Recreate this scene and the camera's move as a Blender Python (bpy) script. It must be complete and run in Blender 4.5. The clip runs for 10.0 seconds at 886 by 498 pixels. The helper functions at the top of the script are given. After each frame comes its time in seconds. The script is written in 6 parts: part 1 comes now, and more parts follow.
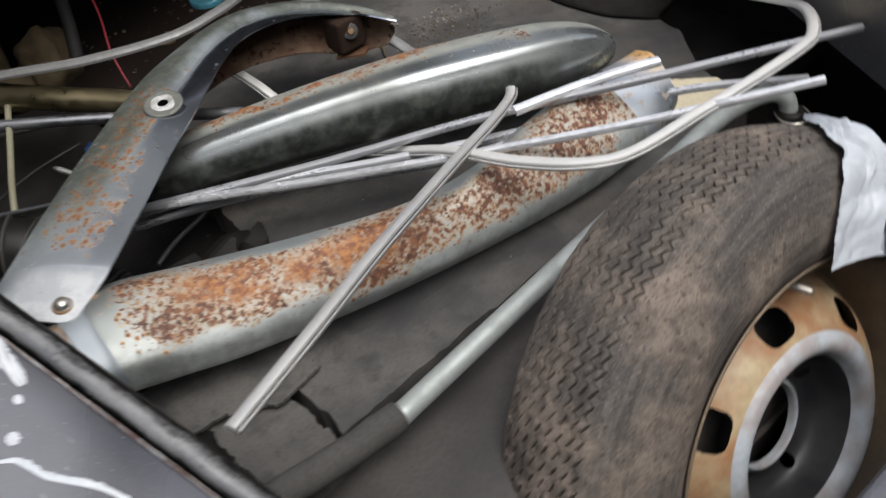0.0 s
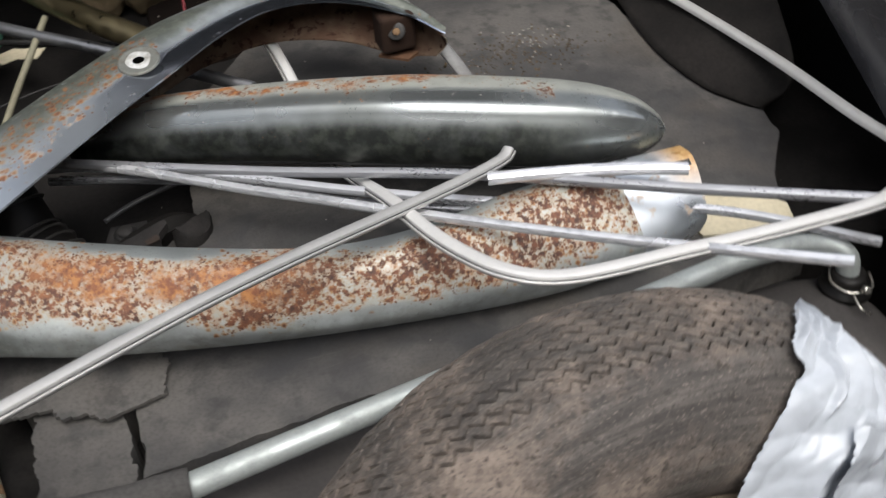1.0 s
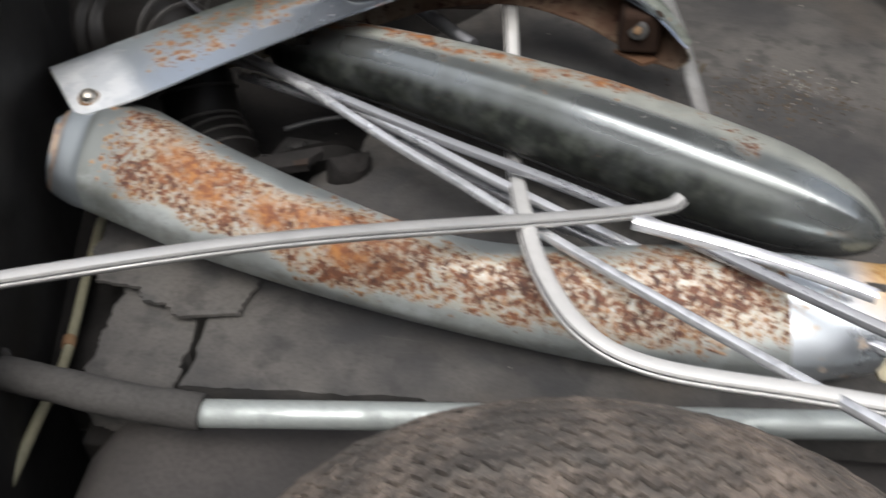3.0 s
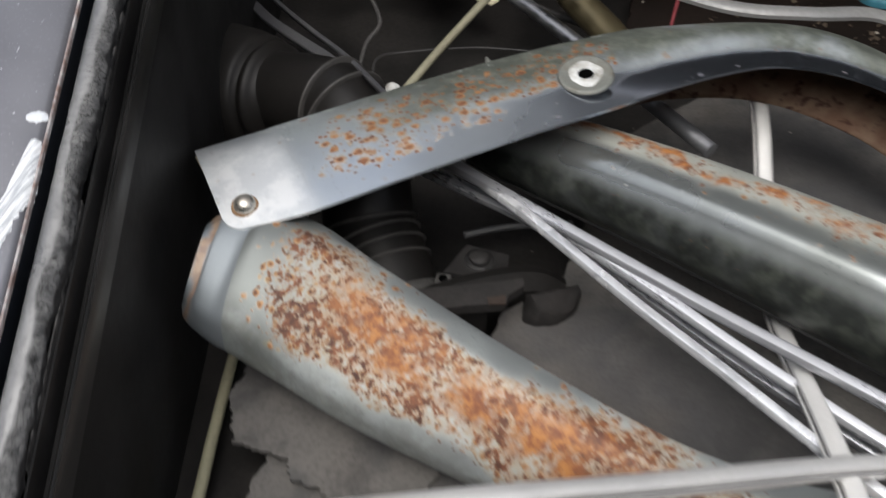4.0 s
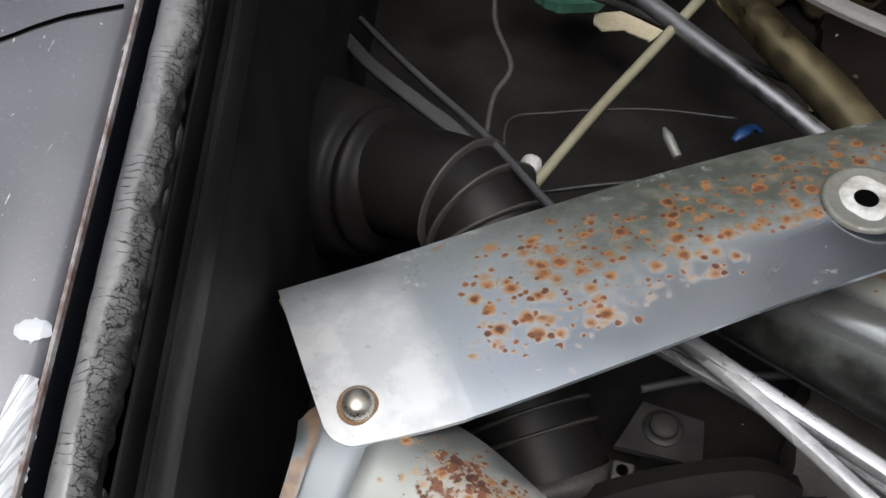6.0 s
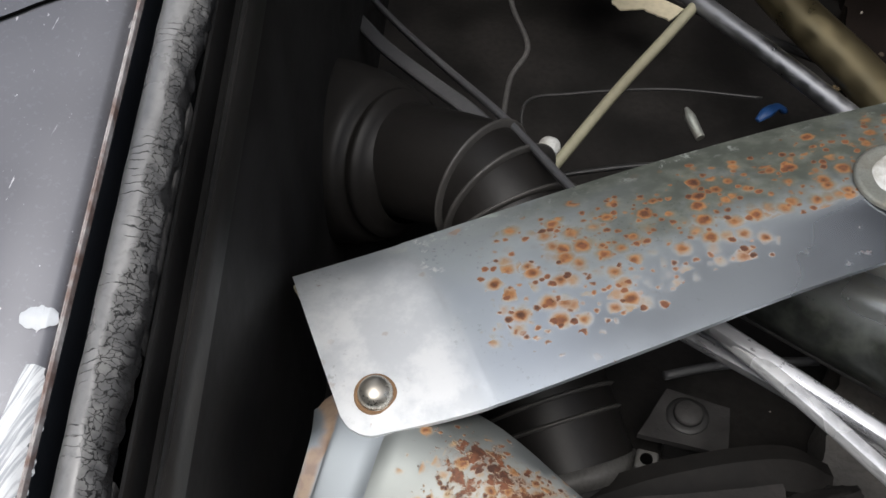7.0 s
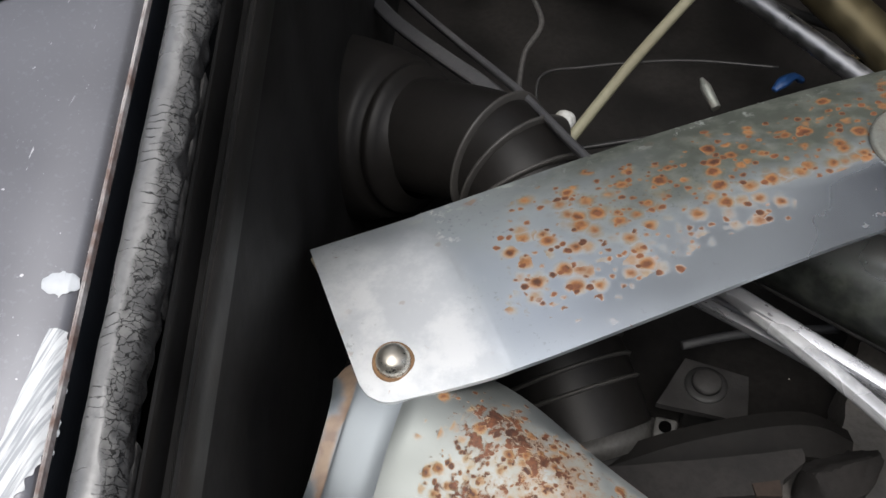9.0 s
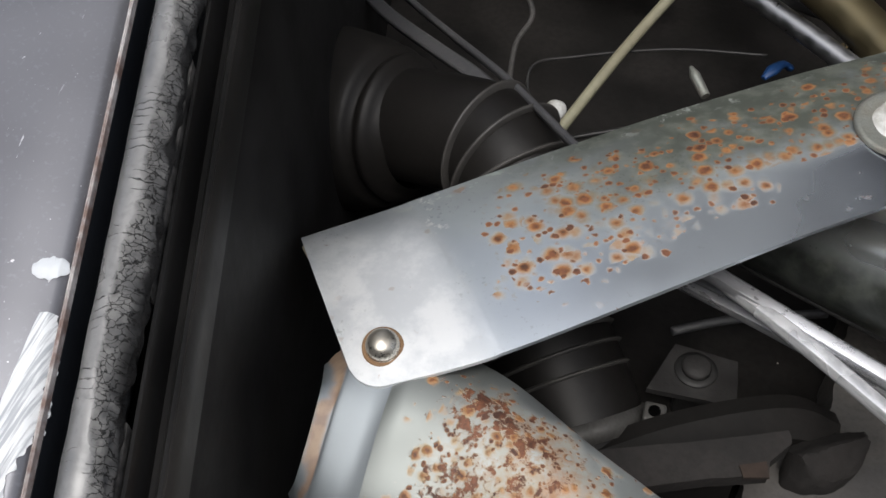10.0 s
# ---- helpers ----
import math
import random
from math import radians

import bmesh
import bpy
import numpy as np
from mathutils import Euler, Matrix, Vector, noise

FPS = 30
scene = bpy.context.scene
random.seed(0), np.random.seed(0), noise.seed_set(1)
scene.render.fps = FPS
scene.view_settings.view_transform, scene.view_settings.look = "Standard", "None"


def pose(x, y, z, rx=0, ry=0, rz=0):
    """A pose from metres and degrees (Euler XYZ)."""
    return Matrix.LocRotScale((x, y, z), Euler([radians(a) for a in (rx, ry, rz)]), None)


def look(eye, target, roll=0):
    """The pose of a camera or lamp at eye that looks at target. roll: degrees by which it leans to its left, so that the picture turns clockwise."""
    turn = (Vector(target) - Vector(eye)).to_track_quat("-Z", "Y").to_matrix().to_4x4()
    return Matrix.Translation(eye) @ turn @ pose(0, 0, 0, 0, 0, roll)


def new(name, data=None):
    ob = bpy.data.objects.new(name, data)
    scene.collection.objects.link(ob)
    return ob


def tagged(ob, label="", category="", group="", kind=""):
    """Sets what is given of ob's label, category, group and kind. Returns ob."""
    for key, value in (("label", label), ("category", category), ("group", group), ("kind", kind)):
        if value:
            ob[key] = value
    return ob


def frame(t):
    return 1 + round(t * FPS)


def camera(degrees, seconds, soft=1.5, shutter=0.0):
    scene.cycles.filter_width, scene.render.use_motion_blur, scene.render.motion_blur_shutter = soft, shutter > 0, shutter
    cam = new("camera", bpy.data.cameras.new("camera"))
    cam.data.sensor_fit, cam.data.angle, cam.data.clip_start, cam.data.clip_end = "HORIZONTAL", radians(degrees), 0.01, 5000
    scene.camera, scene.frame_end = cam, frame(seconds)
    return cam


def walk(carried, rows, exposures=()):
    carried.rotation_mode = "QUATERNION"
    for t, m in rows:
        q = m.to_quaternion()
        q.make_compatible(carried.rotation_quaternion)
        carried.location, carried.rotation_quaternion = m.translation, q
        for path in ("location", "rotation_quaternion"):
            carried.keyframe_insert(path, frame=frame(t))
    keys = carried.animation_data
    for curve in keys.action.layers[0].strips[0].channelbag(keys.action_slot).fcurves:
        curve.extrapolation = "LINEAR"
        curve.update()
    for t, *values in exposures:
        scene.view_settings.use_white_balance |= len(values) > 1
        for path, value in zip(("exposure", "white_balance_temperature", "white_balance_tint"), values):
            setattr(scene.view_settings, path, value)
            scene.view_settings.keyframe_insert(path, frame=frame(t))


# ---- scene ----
cam = camera(51.3, 10.0, shutter=0.45)
PATH = [
    (0, (0.0577, -0.0081, 0.7504), (0.7082, 0.8747, -0.2442), -9.30),
    (0.5, (0.2509, -0.0178, 0.7067), (0.7792, 0.9561, -0.2738), -5.10),
    (1, (0.4092, -0.0111, 0.7082), (0.7563, 1.0131, -0.3019), -3.50),
    (1.5, (0.5683, -0.0947, 0.7245), (0.7326, 1.0064, -0.2501), -0.60),
    (2, (0.6616, -0.1191, 0.7430), (0.7119, 0.9997, -0.2242), 0.30),
    (2.5, (0.6527, -0.0355, 0.7148), (0.6704, 1.0552, -0.2849), 1.60),
    (3, (0.5868, 0.0577, 0.6749), (0.4743, 1.1019, -0.3685), -0.00),
    (3.2, (0.5639, 0.0814, 0.6734), (0.3959, 1.1307, -0.3567), 0.00),
    (4.3, (0.3759, 0.3641, 0.6001), (0.1495, 1.3771, -0.4551), 1.00),
    (4.5, (0.3589, 0.3922, 0.5950), (0.1413, 1.4053, -0.4618), 1.20),
    (5, (0.3049, 0.4640, 0.5728), (0.0607, 1.4578, -0.4973), 2.10),
    (5.5, (0.2775, 0.5158, 0.5483), (0.0370, 1.4844, -0.5446), 2.80),
    (5.7, (0.2738, 0.5276, 0.5395), (0.0104, 1.5000, -0.5446), 1.40),
    (7, (0.2649, 0.5432, 0.5173), (-0.0363, 1.4911, -0.5794), -1.20),
    (7.5, (0.2664, 0.5469, 0.5136), (-0.0429, 1.4830, -0.5905), -1.80),
    (8, (0.2671, 0.5469, 0.5121), (-0.0488, 1.4770, -0.5950), -2.00),
    (8.5, (0.2634, 0.5417, 0.5136), (-0.0614, 1.4645, -0.5972), -2.70),
    (9, (0.2694, 0.5350, 0.5128), (-0.0577, 1.4593, -0.5957), -3.50),
    (9.5, (0.2701, 0.5343, 0.5106), (-0.0533, 1.4556, -0.6016), -3.40),
    (10, (0.2775, 0.5298, 0.5136), (-0.0488, 1.4482, -0.5994), -4.00),
]
walk(cam, [(t, look(eye, target, roll)) for t, eye, target, roll in PATH], exposures=[(0, 0.38), (1, 0.52), (3.2, 0.54), (5, 0.48), (7, 0.40), (10, 0.40)])

# ---- light ----
world = bpy.data.worlds.new("sky")
scene.world = world
world.use_nodes = True
wn = world.node_tree
sky = wn.nodes.new("ShaderNodeTexSky")
sky.sky_type, sky.sun_disc = "NISHITA", False
sky.sun_elevation, sky.sun_rotation = radians(65), radians(180)
sky.air_density, sky.dust_density, sky.ozone_density = 1.0, 6.0, 0.0
veil = wn.nodes.new("ShaderNodeHueSaturation")
veil.inputs["Saturation"].default_value = 0.48
wn.links.new(sky.outputs[0], veil.inputs["Color"])
wn.nodes["Background"].inputs["Strength"].default_value = 0.15
wn.links.new(veil.outputs[0], wn.nodes["Background"].inputs["Color"])
sun = new("sun", bpy.data.lights.new("sun", "SUN"))
sun.data.energy, sun.data.angle, sun.data.color = 0.9, radians(50), (0.88, 0.95, 1.0)
sun.matrix_world = look((0.6, -1.05, 3.6), (0.6, 0.6, 0))


# ---- materials ----
class Nodes:
    """A small helper for building node materials."""

    def __init__(self, name):
        self.mat = bpy.data.materials.new(name)
        self.mat.use_nodes = True
        self.t = self.mat.node_tree
        self.b = self.t.nodes["Principled BSDF"]

    def put(self, socket, value):
        s = self.b.inputs[socket]
        if isinstance(value, bpy.types.NodeSocket):
            self.t.links.new(value, s)
        elif isinstance(value, tuple):
            s.default_value = (*value, 1.0) if len(value) == 3 else value
        else:
            s.default_value = value
        return self

    def node(self, kind, **values):
        n = self.t.nodes.new(kind)
        for key, v in values.items():
            setattr(n, key, v)
        return n

    def feed(self, n, socket, value):
        s = n.inputs[socket]
        if isinstance(value, bpy.types.NodeSocket):
            self.t.links.new(value, s)
        elif isinstance(value, tuple) and len(value) == 3 and s.type == "RGBA":
            s.default_value = (*value, 1.0)
        else:
            s.default_value = value

    def coord(self, which="Object"):
        return self.node("ShaderNodeTexCoord").outputs[which]

    def scaled(self, vector, scale):
        n = self.node("ShaderNodeVectorMath", operation="MULTIPLY")
        self.feed(n, 0, vector)
        n.inputs[1].default_value = scale
        return n.outputs[0]

    def noise(self, scale, detail=4.0, rough=0.55, vector=None, distortion=0.0):
        n = self.node("ShaderNodeTexNoise")
        self.feed(n, "Vector", vector if vector is not None else self.coord())
        n.inputs["Scale"].default_value, n.inputs["Detail"].default_value = scale, detail
        n.inputs["Roughness"].default_value, n.inputs["Distortion"].default_value = rough, distortion
        return n.outputs["Fac"]

    def voronoi(self, scale, vector=None, feature="F1"):
        n = self.node("ShaderNodeTexVoronoi", feature=feature)
        self.feed(n, "Vector", vector if vector is not None else self.coord())
        n.inputs["Scale"].default_value = scale
        return n.outputs["Distance"]

    def ramp(self, fac, lo, hi, a=0.0, b=1.0):
        n = self.node("ShaderNodeMapRange", interpolation_type="SMOOTHSTEP")
        self.feed(n, "Value", fac)
        for k, v in (("From Min", lo), ("From Max", hi), ("To Min", a), ("To Max", b)):
            self.feed(n, k, v)
        return n.outputs[0]

    def math(self, op, a, b=0.0, c=0.0):
        n = self.node("ShaderNodeMath", operation=op)
        self.feed(n, 0, a)
        self.feed(n, 1, b)
        if op in ("MULTIPLY_ADD", "SMOOTH_MIN"):
            self.feed(n, 2, c)
        return n.outputs[0]

    def mix(self, fac, a, b):
        n = self.node("ShaderNodeMix", data_type="RGBA")
        self.feed(n, 0, fac)
        self.feed(n, 6, a)
        self.feed(n, 7, b)
        return n.outputs[2]

    def fmix(self, fac, a, b):
        n = self.node("ShaderNodeMix", data_type="FLOAT")
        self.feed(n, 0, fac)
        self.feed(n, 2, a)
        self.feed(n, 3, b)
        return n.outputs[0]

    def bump(self, height, strength, distance):
        n = self.node("ShaderNodeBump")
        self.feed(n, "Height", height)
        n.inputs["Strength"].default_value, n.inputs["Distance"].default_value = strength, distance
        self.put("Normal", n.outputs[0])
        return self

    def uv(self):
        sep = self.node("ShaderNodeSeparateXYZ")
        self.feed(sep, 0, self.coord("UV"))
        return sep.outputs[0], sep.outputs[1]


def dusty(name, base, dust, amount=0.5, rough=0.85, grain=180.0, relief=0.3, spec=0.3, blotch=6.0):
    """A matt surface with soft stains and fine grain under dust."""
    m = Nodes(name)
    big, fine = m.noise(blotch, 5), m.noise(grain, 4)
    f = m.math("MULTIPLY", m.ramp(big, 0.32, 0.68), amount)
    col = m.mix(f, base, dust)
    col = m.mix(m.ramp(fine, 0.35, 0.75, 0.0, 0.35), col, tuple(0.55 * c for c in base))
    m.put("Base Color", col).put("Roughness", m.ramp(big, 0.3, 0.7, rough - 0.1, rough + 0.08)).put("Specular IOR Level", spec)
    m.bump(m.math("MULTIPLY_ADD", big, 0.6, m.math("MULTIPLY", fine, 0.4)), relief, 0.003)
    return m.mat


def metal(name, base, rough=0.3, dull=(0.25, 0.25, 0.23), amount=0.35, scale=18.0, streak=(1, 1, 1), metallic=1.0, relief=0.06):
    """Worn bare metal: polished stretches, dull film and scratches."""
    m = Nodes(name)
    v = m.scaled(m.coord(), streak)
    big, fine = m.noise(scale, 5, vector=v), m.noise(scale * 14, 3, vector=v)
    f = m.math("MULTIPLY", m.ramp(big, 0.35, 0.7), amount)
    m.put("Base Color", m.mix(f, base, dull)).put("Metallic", m.fmix(f, metallic, metallic * 0.5))
    m.put("Roughness", m.math("ADD", m.math("MULTIPLY", f, 0.35), m.ramp(fine, 0.3, 0.8, rough * 0.7, rough * 1.5)))
    m.bump(fine, relief, 0.001)
    return m.mat


def rusted_chrome(name, lo, hi, near, far, amount, spot=150.0, base=(0.56, 0.58, 0.56), rough=0.34, solid=0.6, film=(0.30, 0.31, 0.26), doubled=True, spots=0.0, grow=0.0, dot=120.0, orange=(0.2, 0.5), haze=0.35, drips=0.45, verdigris=0.0, cream=0.8, satin=(), grime=0.3, relief=0.38, tab=0.0, flank=(), end_darken=0.0, oxide=0.0):
    """Old chrome with rust in a band: lo..hi across the section, near..far along the length (0 to 1).
    amount: how thickly it is pitted; spots: share of single round spots; orange: where along it the flaking patches are."""
    m = Nodes(name)
    along, v = m.uv()
    across = m.math("SUBTRACT", 1.0, m.math("ABSOLUTE", m.math("MULTIPLY_ADD", v, -2.0, 1.0))) if doubled else v
    obj = m.coord()
    wob = m.noise(11.0, 5, 0.6)
    a2 = m.math("ADD", across, m.ramp(wob, 0.2, 0.8, -0.12, 0.12))
    l2 = m.math("ADD", along, m.ramp(m.noise(17.0, 3), 0.2, 0.8, -0.015, 0.015))
    band = m.math("MULTIPLY", m.ramp(a2, lo - 0.07, lo + 0.10), m.ramp(a2, hi + 0.07, hi - 0.14))
    ends = m.math("MULTIPLY", m.ramp(l2, near - 0.02, near + 0.05), m.ramp(along, far + 0.003, far - 0.004))
    mask = m.math("MULTIPLY", band, ends)
    polish = 0.0
    if tab:
        polish = m.math("MULTIPLY", m.ramp(m.math("MULTIPLY_ADD", wob, 0.06, along), 0.30, 0.50), m.ramp(m.math("MULTIPLY_ADD", wob, 0.12, across), 0.46, 0.34))
        mask = m.math("MULTIPLY", mask, m.ramp(polish, 0.0, 0.35, 1.0, 0.0))
    warp = m.node("ShaderNodeVectorMath", operation="MULTIPLY_ADD")
    nz = m.node("ShaderNodeTexNoise")
    m.feed(nz, "Vector", obj)
    nz.inputs["Scale"].default_value, nz.inputs["Detail"].default_value = 230.0, 3.0
    m.feed(warp, 0, nz.outputs["Color"])
    warp.inputs[1].default_value = (0.0045, 0.0045, 0.0045)
    m.feed(warp, 2, obj)
    cell = m.node("ShaderNodeTexVoronoi")
    soft = m.node("ShaderNodeVectorMath", operation="MULTIPLY_ADD")
    m.feed(soft, 0, nz.outputs["Color"])
    soft.inputs[1].default_value = (0.0034, 0.0034, 0.0034)
    m.feed(soft, 2, obj)
    m.feed(cell, "Vector", soft.outputs[0])
    cell.inputs["Scale"].default_value = dot
    pick = m.node("ShaderNodeSeparateColor")
    m.feed(pick, 0, cell.outputs["Color"])
    size = m.math("MULTIPLY_ADD", pick.outputs[1], 0.20, 0.12 + grow)
    here = m.ramp(m.math("SUBTRACT", m.math("MULTIPLY", mask, spots), pick.outputs[0]), -0.02, 0.02)
    dots = m.math("MULTIPLY", m.ramp(m.math("SUBTRACT", size, cell.outputs["Distance"]), -0.06, 0.16), here)
    ring = m.math("MULTIPLY", m.ramp(m.math("SUBTRACT", m.math("ADD", size, 0.12), cell.outputs["Distance"]), -0.22, 0.14), here)
    small = m.node("ShaderNodeTexVoronoi")
    m.feed(small, "Vector", soft.outputs[0])
    small.inputs["Scale"].default_value = dot * 1.9
    pick2 = m.node("ShaderNodeSeparateColor")
    m.feed(pick2, 0, small.outputs["Color"])
    here2 = m.ramp(m.math("SUBTRACT", m.math("MULTIPLY", m.ramp(mask, 0.0, 0.6), spots * 0.75), pick2.outputs[0]), -0.02, 0.02)
    size2 = m.math("MULTIPLY_ADD", pick2.outputs[2], 0.28, 0.10 + grow)
    dots = m.math("MAXIMUM", dots, m.math("MULTIPLY", m.ramp(m.math("SUBTRACT", size2, small.outputs["Distance"]), -0.02, 0.16), here2))
    ring = m.math("MAXIMUM", ring, m.math("MULTIPLY", m.ramp(m.math("SUBTRACT", m.math("ADD", size2, 0.06), small.outputs["Distance"]), -0.10, 0.14, 0.0, 0.6), here2))
    core = m.math("MAXIMUM", m.math("MULTIPLY", m.ramp(m.math("SUBTRACT", size, cell.outputs["Distance"]), 0.07, 0.28), here), m.math("MULTIPLY", m.ramp(m.math("SUBTRACT", size2, small.outputs["Distance"]), 0.06, 0.22), here2))
    mottle = m.noise(spot * 0.95, 3, 0.55, vector=warp.outputs[0])
    clump = m.noise(24.0, 5, 0.6)
    cover = m.math("MULTIPLY", mask, m.math("MULTIPLY_ADD", m.ramp(clump, 0.3, 0.7), 0.16, amount) if amount else -0.3)
    fine_m = m.noise(spot * 2.1, 3, 0.6, vector=warp.outputs[0])
    worst = m.math("MULTIPLY_ADD", fine_m, 0.30, m.math("MULTIPLY_ADD", mottle, 0.70, cover))
    pits = m.ramp(worst, 0.655, 0.735)
    halo = m.math("MULTIPLY", m.ramp(worst, 0.56, 0.68), 1.0 if amount > 0.05 else 0.0)
    along_o = m.math("MULTIPLY", m.ramp(along, orange[0] - 0.06, orange[0] + 0.06), m.ramp(along, orange[1] + 0.06, orange[1] - 0.06))
    across_o = m.ramp(m.math("ABSOLUTE", m.math("SUBTRACT", a2, lo + 0.36 * (hi - lo))), 0.42 * (hi - lo), 0.12 * (hi - lo))
    flake = m.math("MULTIPLY", m.math("MULTIPLY", along_o, across_o), m.ramp(m.noise(40.0, 5, 0.65), solid - 0.16, solid + 0.04))
    rust = m.math("MAXIMUM", m.math("MAXIMUM", pits, dots), flake)
    tone = m.noise(130.0, 4, 0.65)
    pit_col = m.mix(m.ramp(tone, 0.34, 0.66), (0.050, 0.020, 0.012), (0.17, 0.062, 0.028))
    flake_col = m.mix(m.ramp(tone, 0.36, 0.64), (0.17, 0.055, 0.020), (0.37, 0.155, 0.042))
    rust_col = m.mix(m.math("MAXIMUM", core, pits), m.mix(m.ramp(tone, 0.36, 0.64), (0.20, 0.080, 0.028), (0.33, 0.155, 0.053)), pit_col)
    rust_col = m.mix(m.math("MULTIPLY", flake, m.math("SUBTRACT", 1.0, m.math("MULTIPLY", core, 0.7))), rust_col, flake_col)
    film_f = m.ramp(m.noise(9.0, 3, 0.5), 0.30, 0.75, haze * 0.5, min(1.0, haze + 0.45))
    chrome = m.mix(film_f, base, film)
    # near end coloured darker to offset its bright sky reflection
    chrome = m.mix(m.ramp(along, near + 0.16, near, 0.0, end_darken), chrome, tuple(0.48 * c for c in film))
    stain = m.math("MAXIMUM", m.math("MULTIPLY", m.math("MULTIPLY", m.ramp(mask, 0.1, 0.6), m.ramp(along, near, near + 0.14, 1.0 - end_darken, 1.0)), cream if amount > 0.05 else 0.0), ring)
    stain_col = m.mix(m.ramp(m.noise(60.0, 4), 0.35, 0.65), (0.33, 0.31, 0.245), (0.41, 0.415, 0.39))
    stain_col = m.mix(m.math("MAXIMUM", halo, ring), stain_col, m.mix(m.ramp(m.noise(90.0, 3), 0.35, 0.65), (0.34, 0.165, 0.050), (0.33, 0.23, 0.11)))
    chrome = m.mix(m.math("MULTIPLY", stain, 0.75), chrome, stain_col)
    drip = m.math("MULTIPLY", m.ramp(m.noise(26.0, 4, 0.6), 0.58, 0.72), m.ramp(across, hi - 0.05, hi + 0.12))
    chrome = m.mix(m.math("MULTIPLY", drip, drips), chrome, (0.36, 0.30, 0.12))
    top = 0.0
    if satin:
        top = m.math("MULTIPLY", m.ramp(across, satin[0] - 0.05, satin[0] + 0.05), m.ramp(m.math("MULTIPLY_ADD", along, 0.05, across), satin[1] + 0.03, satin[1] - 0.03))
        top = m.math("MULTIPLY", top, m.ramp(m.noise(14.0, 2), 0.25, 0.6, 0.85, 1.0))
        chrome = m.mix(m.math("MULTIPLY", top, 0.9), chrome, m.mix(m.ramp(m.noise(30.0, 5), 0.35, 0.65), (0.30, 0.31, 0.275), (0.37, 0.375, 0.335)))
    if verdigris:
        green = m.math("MAXIMUM", m.ramp(across, 0.45, 0.95), m.math("MULTIPLY", m.ramp(along, 0.06, 0.30), m.math("MAXIMUM", m.ramp(a2, 0.22, 0.62), m.ramp(along, 0.56, 0.66))))
        green = m.math("MULTIPLY", green, m.ramp(m.noise(16.0, 5, 0.6), 0.28, 0.50, 0.65 * verdigris, verdigris))
        green = m.math("MULTIPLY", green, m.ramp(along, tab - 0.01, tab + 0.12, 0.35, 1.0))
        top = m.math("MAXIMUM", top, m.math("MULTIPLY", green, 0.9))
        chrome = m.mix(green, chrome, m.mix(m.ramp(m.noise(80.0, 4), 0.4, 0.7), (0.070, 0.078, 0.060), (0.135, 0.145, 0.118)))
    if oxide:
        pale = m.math("MULTIPLY", m.ramp(a2, hi - 0.04, hi + 0.08), m.ramp(m.noise(30.0, 4), 0.30, 0.62, 0.5 * oxide, oxide))
        chrome = m.mix(pale, chrome, m.mix(m.ramp(m.noise(45.0, 5, 0.65), 0.38, 0.64), (0.25, 0.26, 0.24), (0.42, 0.45, 0.45)))
        top = m.math("MAXIMUM", top, m.math("MULTIPLY", pale, 0.8))
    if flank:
        # lower flank toned darker, less so towards the nose
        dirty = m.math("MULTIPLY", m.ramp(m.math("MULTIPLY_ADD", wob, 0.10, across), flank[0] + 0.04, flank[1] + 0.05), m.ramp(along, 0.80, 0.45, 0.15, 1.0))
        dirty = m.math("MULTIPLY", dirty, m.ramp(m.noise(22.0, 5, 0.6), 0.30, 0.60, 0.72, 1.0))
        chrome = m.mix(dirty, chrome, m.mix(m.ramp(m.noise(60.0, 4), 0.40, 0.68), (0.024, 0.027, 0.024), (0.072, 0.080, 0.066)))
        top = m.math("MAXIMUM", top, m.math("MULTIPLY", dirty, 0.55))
    if tab:
        on_tab = m.ramp(m.math("MULTIPLY_ADD", m.noise(120.0, 3), 0.004, m.math("MULTIPLY_ADD", across, 0.014, along)), tab + 0.012, tab - 0.030)
        # bare: end plate coloured paler to stand in for the sky it mirrors
        bare = m.math("MULTIPLY", on_tab, m.ramp(m.math("MULTIPLY_ADD", m.noise(20.0, 4), 0.35, across), 1.35, 0.75))
        chrome = m.mix(m.math("MULTIPLY", bare, 0.85), chrome, m.mix(m.ramp(m.noise(34.0, 5, 0.65), 0.40, 0.62), (0.74, 0.75, 0.755), (0.57, 0.59, 0.61)))
        seam = m.math("MULTIPLY", m.ramp(m.math("ABSOLUTE", m.math("SUBTRACT", m.math("MULTIPLY_ADD", across, 0.014, along), tab)), 0.012, 0.0), m.math("MULTIPLY", m.ramp(m.noise(95.0, 5, 0.7), 0.55, 0.62), m.ramp(across, 0.30, 0.55)))
        chrome = m.mix(m.math("MULTIPLY", seam, 0.8), chrome, (0.70, 0.71, 0.68))
        rubbed = m.math("MULTIPLY", m.ramp(m.noise(75.0, 5, 0.7), 0.55, 0.60), m.math("MULTIPLY", m.ramp(across, 0.84, 0.93), m.ramp(m.noise(16.0, 3), 0.45, 0.60)))
        chrome = m.mix(m.math("MULTIPLY", rubbed, 0.7), chrome, (0.46, 0.49, 0.46))
        top = m.math("MAXIMUM", m.math("MULTIPLY", top, m.math("SUBTRACT", 1.0, bare)), m.math("MULTIPLY", bare, 0.75))
    if tab:
        chrome = m.mix(m.math("MULTIPLY", polish, 0.9), chrome, (0.42, 0.46, 0.54))
    specks = m.math("MULTIPLY", m.ramp(m.noise(330.0, 3, 0.6), 0.60, 0.68), m.ramp(m.noise(18.0, 4), 0.48, 0.64))
